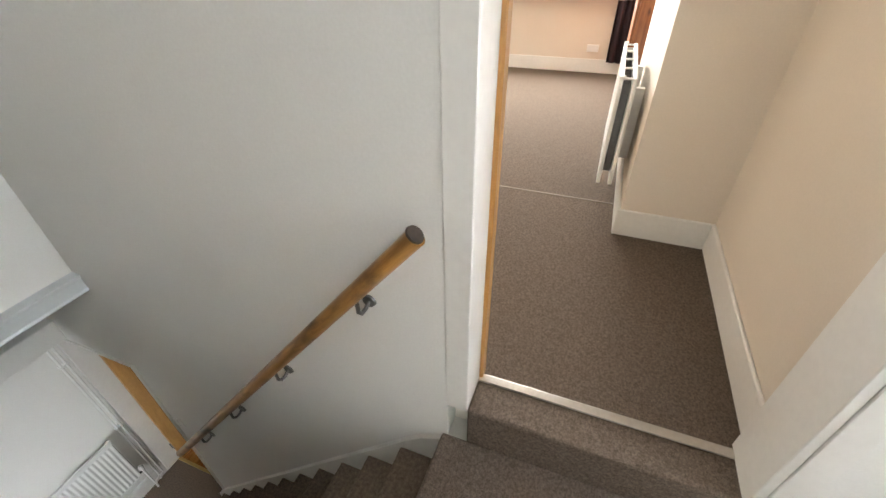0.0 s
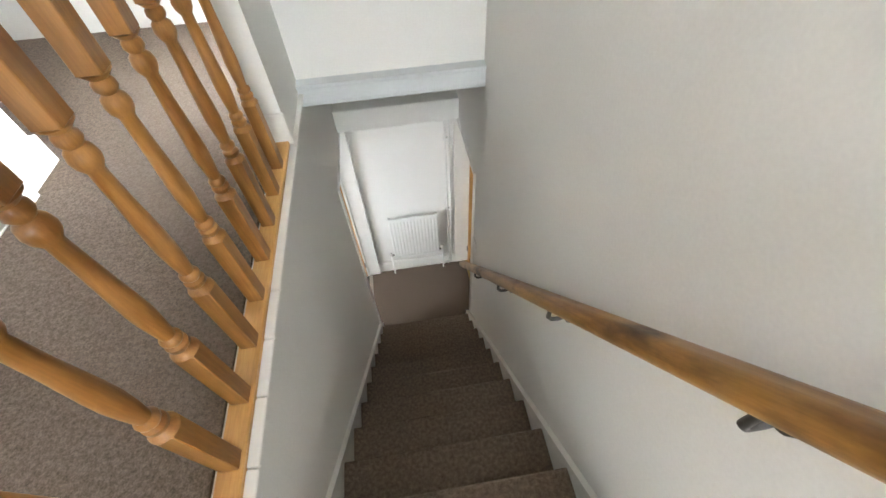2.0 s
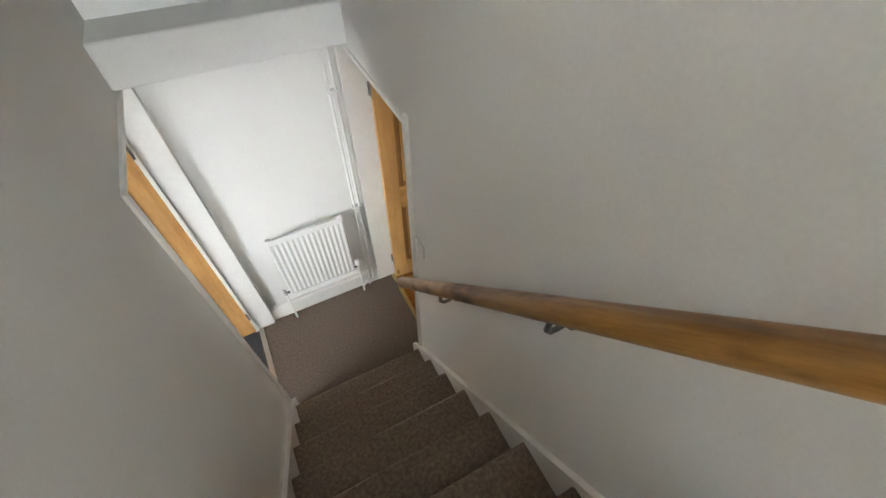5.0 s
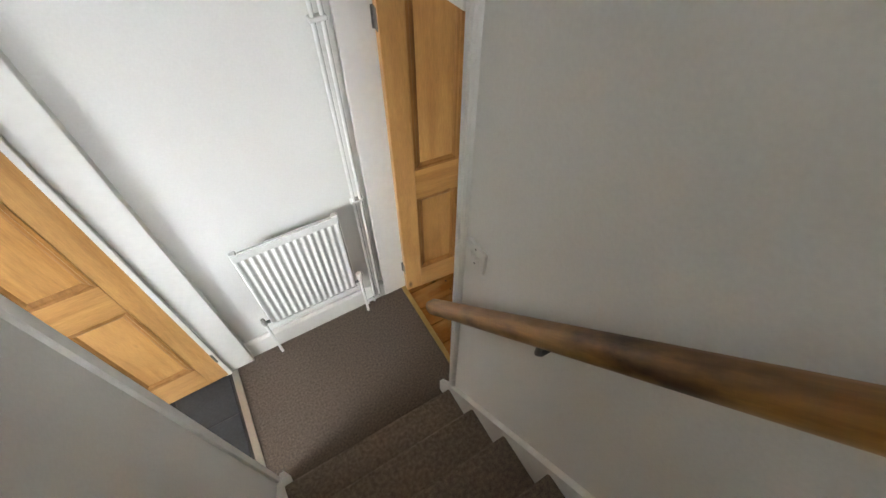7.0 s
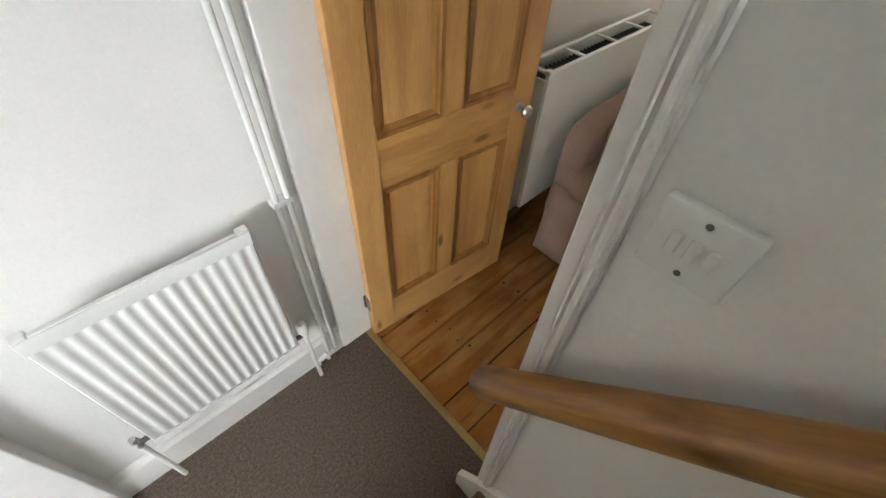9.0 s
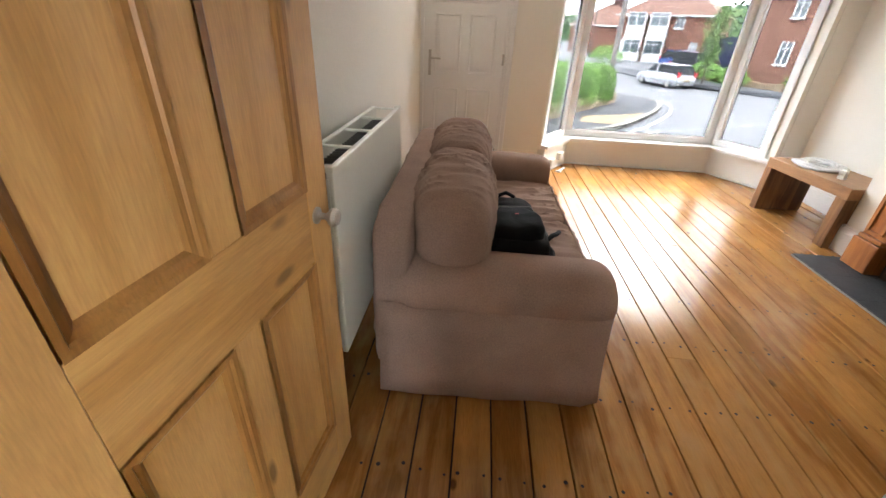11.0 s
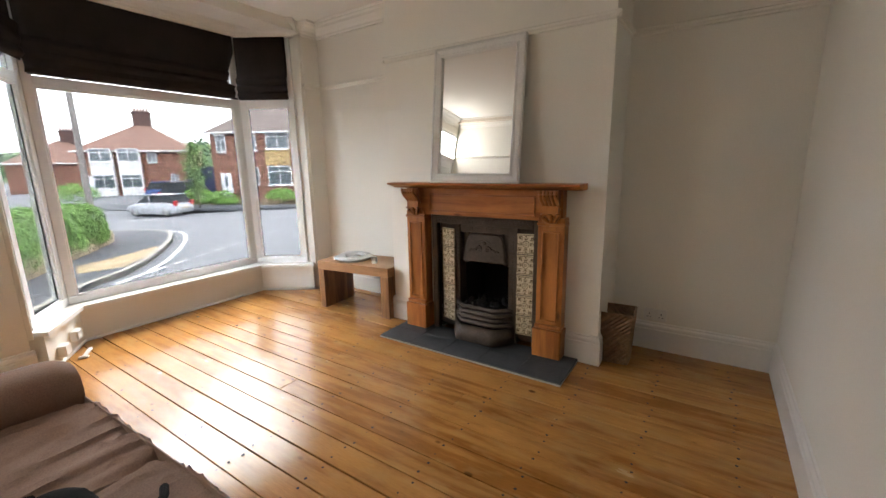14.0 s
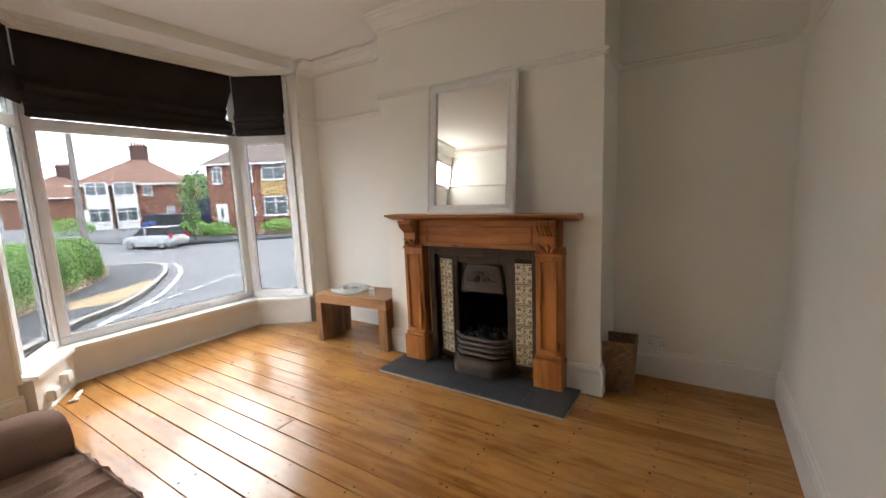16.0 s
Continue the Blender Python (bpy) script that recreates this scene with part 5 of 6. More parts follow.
hwt = 0.104
part("rim", sweep_bm(bmesh.new(), [(-hwt, -hwt, 0.357), (hwt, -hwt, 0.357), (hwt, hwt, 0.355), (-hwt, hwt, 0.357), (-hwt, -hwt, 0.357)], 0.008, 8), WICKER, bk, "plaited rim", True)


def socket(at, label):
    s = root("wall_socket", at, label, "socket")
    part("plate", boxes([(-0.074, 0.074, 0, 0.012, -0.044, 0.044)], 0.004, 2), PLASTIC, s)
    for cx in (-0.038, 0.038):
        part("rocker", boxes([(cx - 0.006 + 0.02, cx + 0.006 + 0.02, 0.011, 0.016, 0.012, 0.03)], 0.002), PLASTIC, s)
        part("pin_holes", boxes([(cx - 0.003, cx + 0.003, 0.0118, 0.0126, 0.004, 0.012), (cx - 0.014, cx - 0.007, 0.0118, 0.0126, -0.018, -0.013), (cx + 0.007, cx + 0.014, 0.0118, 0.0126, -0.018, -0.013)]), BAG, s, "dark pin holes")
    return s


socket(pose(0.70, 0.0, 0.262), "white double socket above the skirting")
aj = math.atan2(2.52 - 2.20, 4.12 - 4.60)
for k, (u, z) in enumerate(((0.72, 0.10), (0.35, 0.13))):
    x, y = 4.12 + (4.60 - 4.12) * (1 - u), 2.52 + (2.20 - 2.52) * (1 - u)
    bx = root("telephone_box", Matrix.Translation((x, y, z)) @ Matrix.Rotation(aj + math.pi, 4, "Z") @ pose(0, 0, 0, 0, 0, 180), "cream plastic socket box low on the bay wall", "socket", "socket boxes in the bay")
    part("body", boxes([(-0.045, 0.045, 0, 0.045, -0.04, 0.04)], 0.005, 2), PLASTIC, bx)
    part("cover", boxes([(-0.04, 0.04, 0.045, 0.052, -0.035, 0.035)], 0.004, 2), PLASTIC, bx)
thing("loose_trim", boxes([(-0.09, 0.09, -0.012, 0.012, 0, 0.018), (0.06, 0.09, -0.03, 0.03, 0, 0.012)], 0.003), GLOSS, "broken piece of white trim on the floor", "trim piece", at=pose(4.29, 2.28, 0.001, 0, 0, 150))
al = root("ceiling_rose", pose(3.05, 1.38, RZ), "round white ceiling rose", "ceiling rose")
part("rose", lathe_bm(bmesh.new(), [(0.075, 0.0), (0.075, -0.008), (0.06, -0.018), (0.04, -0.022), (0.036, -0.03), (0.012, -0.034)], 24), PLASTIC, al, "", True)
radiator("lounge_radiator", pose(0.87, 3.655, 0.27), 1.08, 0.71, 0.15, RADC, "large cream double panel radiator behind the sofa")
bm = sweep_bm(bmesh.new(), [(0.845, 3.73, 0.002), (0.845, 3.73, 0.27)], 0.008)
thing("radiator_pipe", bm, RADW, "white radiator tail pipe from the floor", "pipe", smooth=True)

# sofa
SETTLE = pose(1.0, 3.5, 0, 0, 0, 1.4) @ Matrix.Diagonal((1, 1, 0.935, 1)) @ pose(-1.0, -3.5, 0)
sf = root("sofa", SETTLE, "two-seat sofa in a creased brown cotton slipcover", "sofa")


def soft(x0, x1, y0, y1, z0, z1, power=4.0, n=20, wr=0.006, seed=0.0, sag=0.0, fr=(7, 7, 7), fade=0.0):
    """A stuffed cushion: a rounded box with creases."""
    bm = bmesh.new()
    bmesh.ops.create_cube(bm, size=2.0)
    bmesh.ops.subdivide_edges(bm, edges=bm.edges, cuts=n, use_grid_fill=True)
    c = Vector(((x0 + x1) / 2, (y0 + y1) / 2, (z0 + z1) / 2))
    h = Vector(((x1 - x0) / 2, (y1 - y0) / 2, (z1 - z0) / 2))
    for v in bm.verts:
        p = v.co
        r = (abs(p.x) ** power + abs(p.y) ** power + abs(p.z) ** power) ** (1 / power)
        d = p / r
        q = Vector((c.x + d.x * h.x, c.y + d.y * h.y, c.z + d.z * h.z))
        f = Vector((q.x * fr[0] + seed, q.y * fr[1], q.z * fr[2]))
        k = noise.noise(f) + 0.5 * noise.noise(f * 2.3)
        ridge = 1 - abs(noise.noise(f * 1.4 + Vector((3, 1, 7)))) * 2
        nrm = Vector((d.x / h.x, d.y / h.y, d.z / h.z)).normalized()
        k, ridge = k * (1 - fade * abs(d.x) ** 1.5), ridge * (1 - fade * abs(d.x) ** 1.5)
        v.co = q + nrm * (wr * k + wr * 1.2 * max(0, ridge) ** 3) - Vector((0, 0, sag * (1 - d.x * d.x) * (1 - d.y * d.y) * (1 if d.z > 0 else 0)))
    return bm


def arm_bm(x_in, x_out):
    """Roll arm: an upright panel with a roll on top, from the front to the back of the sofa."""
    s = 1 if x_out > x_in else -1
    w = abs(x_out - x_in)
    prof = [(0.0, 0.03), (0.0, 0.44), (-0.012, 0.48), (-0.016, 0.53), (0.0, 0.585), (0.045, 0.622), (0.11, 0.634), (0.18, 0.622), (0.235, 0.588), (0.258, 0.54), (0.252, 0.49), (0.24, 0.455), (0.21, 0.44), (0.17, 0.40), (0.16, 0.12), (0.16, 0.03)]
    bm = bmesh.new()
    rings = []
    N = 26
    for i in range(N + 1):
        f = i / N
        y = 2.685 + 0.83 * f
        e = min(f, 1 - f) * N
        sh = 1.0 if e >= 2 else (0.90, 0.97)[int(e)]
        ring = []
        for d, z in prof:
            cx, cz = 0.11, 0.36
            px, pz = cx + (d - cx) * sh, cz + (z - cz) * (sh if z > 0.1 else 1)
            k = noise.noise(Vector((px * 5 + x_in, y * 6, pz * 4)))
            ring.append(bm.verts.new((x_in + s * (px + 0.006 * k), y, pz + (0.012 * f if z > 0.5 else 0) + 0.004 * k)))
        rings.append(ring)
    n = len(prof)
    for a, b in zip(rings, rings[1:]):
        for k in range(n):
            bm.faces.new((a[k], a[(k + 1) % n], b[(k + 1) % n], b[k]))
    bm.faces.new(list(reversed(rings[0]))), bm.faces.new(rings[-1])
    bmesh.ops.recalc_face_normals(bm, faces=bm.faces)
    return bm


part("arm", arm_bm(1.215, 0.985), SOFA, sf, "", True)
part("arm", arm_bm(2.51, 2.74), SOFA, sf, "", True)
part("base", soft(1.19, 2.53, 2.70, 3.52, 0.04, 0.33, 14, 10, 0.004), SOFA, sf, "", True)
part("backrest", soft(1.00, 2.73, 3.44, 3.60, 0.05, 0.80, 9, 18, 0.006, 2.0), SOFA, sf, "", True)
for x0, x1, sd in ((1.20, 1.865, 0.0), (1.855, 2.525, 5.0)):
    part("seat_cushion", soft(x0, x1, 2.665, 3.42, 0.30, 0.475, 7, 40, 0.0125, sd, 0.014, (13, 2.5, 8)), SOFA, sf, "creased seat cushion", True)
for x0, x1, top, sd in ((1.03, 1.83, 0.93, 1.0), (1.745, 2.50, 0.945, 8.0)):
    part("back_cushion", soft(x0, x1, 3.13, 3.47, 0.44, top, 3.1, 56, 0.012, sd, 0.0, (17, 4, 5), 0.75), SOFA, sf, "plump creased back cushion", True)


def skirt_bm(pts, flare):
    bm = bmesh.new()
    rows = []
    N = 60
    for z, fl in ((0.012, 1.0), (0.12, 0.62), (0.23, 0.34), (0.34, 0.14), (0.475, 0.0)):
        row = []
        for i in range(N + 1):
            s = i / N * (len(pts) - 1)
            k = min(int(s), len(pts) - 2)
            p = Vector(pts[k]).lerp(Vector(pts[k + 1]), s - k)
            d = (Vector(pts[k + 1]) - Vector(pts[k])).normalized()
            nrm = Vector((d.y, -d.x))
            off = flare * fl * (0.7 + 0.5 * noise.noise(Vector((p.x * 4, p.y * 4, z))))
            row.append(bm.verts.new((p.x + nrm.x * off, p.y + nrm.y * off, z)))
        rows.append(row)
    for a, b in zip(rows, rows[1:]):
        for k in range(N):
            bm.faces.new((a[k], a[k + 1], b[k + 1], b[k]))
    return bm


sk = part("skirt", skirt_bm([(0.975, 3.56), (0.975, 2.685), (2.75, 2.685), (2.75, 3.56)], 0.04), SOFA, sf, "loose slipcover skirt", True)
sk.modifiers.new("thick", "SOLIDIFY").thickness = 0.006

# rucksack on the seat
bg = root("rucksack", pose(1.405, 3.06, 0.449, 0, 0, -82) @ Matrix.Diagonal((0.84, 0.88, 0.84, 1)), "black nylon rucksack lying on the sofa seat", "rucksack")
part("body", soft(-0.17, 0.17, -0.24, 0.24, 0.0, 0.21, 5, 18, 0.008, 3.0), BAG, bg, "", True)
part("front_pocket", soft(-0.14, 0.14, -0.20, 0.06, 0.15, 0.27, 4, 14, 0.006, 6.0), BAG, bg, "", True)
part("top_flap", soft(-0.155, 0.155, 0.06, 0.25, 0.08, 0.25, 3.5, 14, 0.006, 9.0), BAG, bg, "", True)
part("grab_handle", sweep_bm(bmesh.new(), [(-0.05, 0.23, 0.19), (-0.045, 0.21, 0.26), (0.0, 0.20, 0.285), (0.045, 0.21, 0.26), (0.05, 0.23, 0.19)], 0.011, 8), BAG, bg, "", True)
for s in (-1, 1):
    part("strap", sweep_bm(bmesh.new(), [(s * 0.11, 0.2, 0.05), (s * 0.22, 0.14, 0.03), (s * 0.25, 0.0, 0.02), (s * 0.2, -0.18, 0.03)], 0.016, 8), BAG, bg, "", True)
part("zip", sweep_bm(bmesh.new(), [(-0.135, -0.19, 0.225), (-0.138, 0.0, 0.235), (-0.1, 0.06, 0.262), (0.1, 0.06, 0.262), (0.138, 0.0, 0.235), (0.135, -0.19, 0.225)], 0.004, 6), DARKSTEEL, bg, "", True)
part("badge", boxes([(-0.02, 0.02, -0.06, -0.045, 0.268, 0.274)], 0.002), REDMARK, bg, "small red badge")
part("label_strip", boxes([(-0.262, -0.236, -0.06, 0.05, 0.03, 0.036)], 0.001), PLASTIC, bg, "white reflective strip")
thing("loose_strap", sweep_bm(bmesh.new(), [(1.52, 2.86, 0.50), (1.56, 2.82, 0.52), (1.60, 2.79, 0.51), (1.65, 2.77, 0.497)], 0.012, 8), BAG, "black nylon strap end lying on the seat", "strap", at=SETTLE, smooth=True)
thing("camera_pole", sweep_bm(bmesh.new(), [(1.10, 3.19, 0.50), (1.43, 3.205, 0.56)], 0.011, 10), STEEL, "silver telescopic pole lying beside the rucksack", "pole", at=SETTLE, smooth=True)

# ---- street ----
ASPHALT = mat("grey_asphalt", (0.155, 0.155, 0.16), 0.85, vary=0.12, scale=0.6, fine=25, bump=0.3)
PAVE = mat("dark_asphalt_pavement", (0.085, 0.085, 0.09), 0.9, vary=0.15, scale=1.2, fine=40, bump=0.3)
KERB = mat("pale_stone_kerb", (0.36, 0.33, 0.28), 0.85, vary=0.15, scale=3, fine=40)
TAN = mat("tan_patch", (0.36, 0.265, 0.15), 0.85, vary=0.15, scale=2)
LINE = mat("white_road_paint", (0.72, 0.72, 0.70), 0.7, vary=0.1, scale=4)
STONE = mat("brown_garden_stone", (0.30, 0.22, 0.14), 0.9, vary=0.3, scale=5, fine=30, bump=0.5, rand=0.3)
LEAF = mat("privet_leaf", (0.155, 0.285, 0.05), 0.6, vary=0.22, scale=2, fine=14, bump=0)
TREELEAF = mat("tree_leaf", (0.12, 0.20, 0.05), 0.55, vary=0.35, scale=1.5, fine=10, bump=0)
FARTREE = mat("far_tree_leaf", (0.07, 0.12, 0.055), 0.8, vary=0.3, scale=0.3, fine=3, bump=0)
BRICK = mat("red_brick", (0.225, 0.105, 0.070), 0.85, vary=0.2, scale=3, fine=18, bump=0.3)
ROOF = mat("brown_red_roof_tile", (0.205, 0.110, 0.078), 0.85, vary=0.2, scale=2, fine=10, bump=0.4)
RENDERW = mat("white_render", (0.72, 0.71, 0.68), 0.8, vary=0.05, scale=2)
CLADY = mat("yellow_brick_cladding", (0.42, 0.29, 0.13), 0.85, vary=0.15, scale=3)
DARKGLASS = mat("dark_window_glass", (0.10, 0.115, 0.12), 0.08, vary=0.3, scale=1.5, bump=0)
GARAGE = mat("dark_blue_garage_door", (0.015, 0.022, 0.06), 0.5)
GRASSY = mat("far_grass", (0.10, 0.15, 0.05), 0.9, vary=0.3, scale=0.2)


def gz(x):
    """Height of the street: it falls away from the house, then rises to the far gardens."""
    if x < 31:
        return -0.55 - 0.035 * x
    if x < 41:
        return -1.635 + 0.0635 * (x - 31)
    return -1.0


bm = bmesh.new()
xs = [4.9, 6, 10, 15, 20, 25, 31, 36, 41, 60, 120, 600, 3000]
ys = [-3000, -600, -120, -60, -30, -10, 0, 10, 30, 60, 120, 600, 3000]
xs0 = [-3000, -400, -8, -5] + xs
grid = [[bm.verts.new((x, y, gz(max(x, 4.9)) - 0.012 if x > 0 else -0.75)) for y in ys] for x in xs0]
for a, b in zip(grid, grid[1:]):
    for k in range(len(ys) - 1):
        bm.faces.new((a[k], a[k + 1], b[k + 1], b[k]))
bmesh.ops.recalc_face_normals(bm, faces=bm.faces)
structure("ground", bm, ASPHALT, "grey asphalt street falling away from the house", "road")


def sheet(name, pts, material, label, category, up=0.0, thick=0.0):
    """A flat piece lying on the sloping street."""
    bm = bmesh.new()
    top = [bm.verts.new((x, y, gz(x) + up)) for x, y in pts]
    bm.faces.new(top)
    if thick:
        bot = [bm.verts.new((x, y, gz(x) - 0.05)) for x, y in pts]
        n = len(pts)
        for k in range(n):
            bm.faces.new((top[k], bot[k], bot[(k + 1) % n], top[(k + 1) % n]))
    bmesh.ops.recalc_face_normals(bm, faces=bm.faces)
    return structure(name, bm, material, label, category)


def offset_line(pts, d):
    out = []
    for i, p in enumerate(pts):
        a, b = Vector(pts[max(i - 1, 0)]), Vector(pts[min(i + 1, len(pts) - 1)])
        t = (b - a).normalized()
        out.append((p[0] - t.y * d, p[1] + t.x * d))
    return out


# corner pavement: along our side road and round into the street beyond
KL = [(5.5, 4.2), (8.0, 2.5), (10.0, 1.05), (10.7, 0.5), (11.35, -0.3), (12.5, -1.2), (14.4, -2.36), (16.2, -3.35), (18.0, -4.15), (19.3, -4.55), (20.6, -4.6), (21.7, -4.2), (22.5, -3.3), (24.0, 0.0), (27.0, 8.0), (34, 28)]
WALLL = [(6.0, 5.3), (10.0, 2.75), (14.2, 0.16), (17.2, -1.65), (18.3, -2.2), (18.9, -1.7), (19.4, -0.4), (21.0, 4.0), (25, 14), (32, 30)]
sheet("pavement_corner", KL + list(reversed(WALLL)), PAVE, "dark asphalt pavement round the street corner", "pavement", 0.10, 0.1)
bm = bmesh.new()
ko = offset_line(KL, 0.14)
for k in range(len(KL) - 1):
    q = [KL[k], KL[k + 1], ko[k + 1], ko[k]]
    t = [bm.verts.new((x, y, gz(x) + 0.112)) for x, y in q]
    b = [bm.verts.new((x, y, gz(x) - 0.05)) for x, y in q]
    bm.faces.new(t)
    for i in range(4):
        bm.faces.new((t[i], b[i], b[(i + 1) % 4], t[(i + 1) % 4]))
bmesh.ops.recalc_face_normals(bm, faces=bm.faces)
structure("kerb", bm, KERB, "pale stone kerb round the corner", "kerb")
o1, o2 = offset_line(KL, -0.34), offset_line(KL, -0.46)
sheet("road_line_corner", o1[1:13] + list(reversed(o2[1:13])), LINE, "white line painted along the kerb", "road marking", 0.004)
sheet("tan_crossing_patch", [(11.9, -0.45), (12.95, -1.3), (14.5, -2.25), (14.9, -2.3), (14.1, -1.4), (13.6, -0.5), (13.3, 0.05), (12.1, 0.35)], TAN, "tan coloured strip in the pavement", "paving", 0.106)
for k in range(10):
    x, y = 10.6 + k * 0.47, 0.12 - k * 0.75
    d = Vector((0.53, -0.85))
    n = Vector((0.85, 0.53)) * 0.055
    sheet("road_dash", [(x + n.x, y + n.y), (x + d.x * 0.52 + n.x, y + d.y * 0.52 + n.y), (x + d.x * 0.52 - n.x, y + d.y * 0.52 - n.y), (x - n.x, y - n.y)], LINE, "white give-way dash on the road", "road marking", 0.004)
for (x, y, L) in ((26.0, -8.69, 3.4), (30.0, -6.85, 3.2), (20.7, -10.1, 2.2), (24.0, -12.3, 2.0)):
    d = Vector((-0.955, -0.295))
    n = Vector((0.295, -0.955)) * 0.07
    sheet("road_line_centre", [(x + n.x, y + n.y), (x + d.x * L + n.x, y + d.y * L + n.y), (x + d.x * L - n.x, y + d.y * L - n.y), (x - n.x, y - n.y)], LINE, "white centre line on the road", "road marking", 0.004)
FARK = [(60, 6), (45, -2.0), (33.5, -9.2), (24.7, -14.6), (14, -21.5), (0, -31)]
fo = offset_line(FARK, 2.2)
sheet("pavement_far", FARK + list(reversed(fo)), PAVE, "asphalt pavement along the far side of the street", "pavement", 0.10, 0.1)


def leaf_cloud(n, sampler, size, seed):
    rng = np.random.default_rng(seed)
    verts, faces = [], []
    for k in range(n):
        p, nr = sampler(rng)
        a = rng.normal(size=3)
        u = np.cross(nr, a)
        u /= np.linalg.norm(u) + 1e-6
        tilt = nr + 0.8 * rng.normal(size=3)
        v = np.cross(tilt, u)
        v /= np.linalg.norm(v) + 1e-6
        s = size * rng.uniform(0.6, 1.3)
        i = len(verts)
        verts += [tuple(p - u * s), tuple(p - v * s * 0.5), tuple(p + u * s), tuple(p + v * s * 0.5)]
        faces.append((i, i + 1, i + 2, i + 3))
    me = bpy.data.meshes.new("leaves")
    me.from_pydata(verts, [], faces)
    return me


HL = [(7.0, 5.4), (10.4, 3.25), (14.5, 0.55), (16.9, -0.95), (17.55, -1.25), (18.05, -0.8), (18.7, 0.6)]


def hedge_sampler(rng):
    s = rng.uniform(0, len(HL) - 1.001)
    k = int(s)
    a, b = np.array(HL[k]), np.array(HL[k + 1])
    c = a + (b - a) * (s - k)
    t = (b - a) / np.linalg.norm(b - a)
    nn = np.array([t[1], -t[0]])
    ang = rng.uniform(-0.15, math.pi + 0.15)
    cx, cz = math.cos(ang), math.sin(ang)
    sq = (abs(cx) ** 4 + abs(cz) ** 4) ** -0.25
    hw = 0.66 + 0.08 * math.sin(s * 9)
    top = 1.36 - 0.022 * c[0]
    z0 = gz(c[0]) + 0.45
    lump = 1 + 0.05 * math.sin(s * 23 + ang * 5)
    p = np.array([c[0] + nn[0] * cx * sq * hw * lump, c[1] + nn[1] * cx * sq * hw * lump, z0 + (top) * max(-0.1, cz * sq * lump)])
    return p + rng.normal(size=3) * 0.03, np.array([nn[0] * cx, nn[1] * cx, cz + 0.05])


hg = root("hedge", pose(0, 0, 0), "clipped green privet hedge on the garden corner", "hedge")
me = leaf_cloud(60000, hedge_sampler, 0.036, 3)
me.materials.append(LEAF)
o = new("leaves", me)
o.parent = hg
tagged(o, kind="stuff")
# Solid core in a darkened leaf green, the shade between leaves put into colour.
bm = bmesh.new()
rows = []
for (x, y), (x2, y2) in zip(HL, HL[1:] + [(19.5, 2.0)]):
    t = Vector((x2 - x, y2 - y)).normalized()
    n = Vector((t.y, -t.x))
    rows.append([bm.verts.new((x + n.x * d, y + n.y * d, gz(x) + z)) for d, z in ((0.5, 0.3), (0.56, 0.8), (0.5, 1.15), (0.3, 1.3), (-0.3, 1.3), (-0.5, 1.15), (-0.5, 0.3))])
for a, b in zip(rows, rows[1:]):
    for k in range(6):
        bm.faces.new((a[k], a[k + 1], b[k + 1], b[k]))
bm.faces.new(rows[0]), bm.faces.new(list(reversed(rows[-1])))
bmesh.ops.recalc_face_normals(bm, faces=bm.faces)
part("shade_core", bm, mat("shaded_hedge_core", (0.06, 0.115, 0.022), 0.9, vary=0.4, scale=6, fine=40), hg)
gw = root("garden_wall", pose(0, 0, 0), "low rough brown stone garden wall under the hedge", "garden wall")
random.seed(11)
for row in range(3):
    for k in range(len(WALLL) - 4):
        a, b = Vector(WALLL[k]), Vector(WALLL[k + 1])
        L = (b - a).length
        m = max(1, int(L / 0.42))
        for i in range(m):
            p = a.lerp(b, (i + 0.5 + 0.5 * (row % 2) * 0.9) / m)
            ang = math.atan2((b - a).y, (b - a).x)
            hl = L / m / 2 * random.uniform(0.86, 0.97)
            part("stone", boxes([(-hl, hl, -0.15, 0.12 + random.uniform(-0.02, 0.02), 0, 0.145)], 0.02), STONE, gw,
                 at=Matrix.Translation((p.x, p.y, gz(p.x) + 0.05 + row * 0.15)) @ Matrix.Rotation(ang + random.uniform(-0.04, 0.04), 4, "Z"))


# houses
def house_window(parent, x, z, w, h, y=-0.04, bars=2):
    f = part("window", boxes([(x, x + w, y - 0.03, y + 0.05, z, z + 0.07), (x, x + w, y - 0.03, y + 0.05, z + h - 0.07, z + h), (x, x + w, y - 0.03, y + 0.05, z + h * 0.68, z + h * 0.68 + 0.06)] +
                          [(x + k * (w - 0.07) / bars, x + k * (w - 0.07) / bars + 0.07, y - 0.03, y + 0.05, z + 0.07, z + h - 0.07) for k in range(bars + 1)]), UPVC, parent, "white framed window")
    part("pane", boxes([(x + 0.05, x + w - 0.05, y, y + 0.02, z + 0.05, z + h - 0.05)]), DARKGLASS, f)
    part("sill", boxes([(x - 0.06, x + w + 0.06, y - 0.1, y + 0.02, z - 0.08, z)]), RENDERW, f)


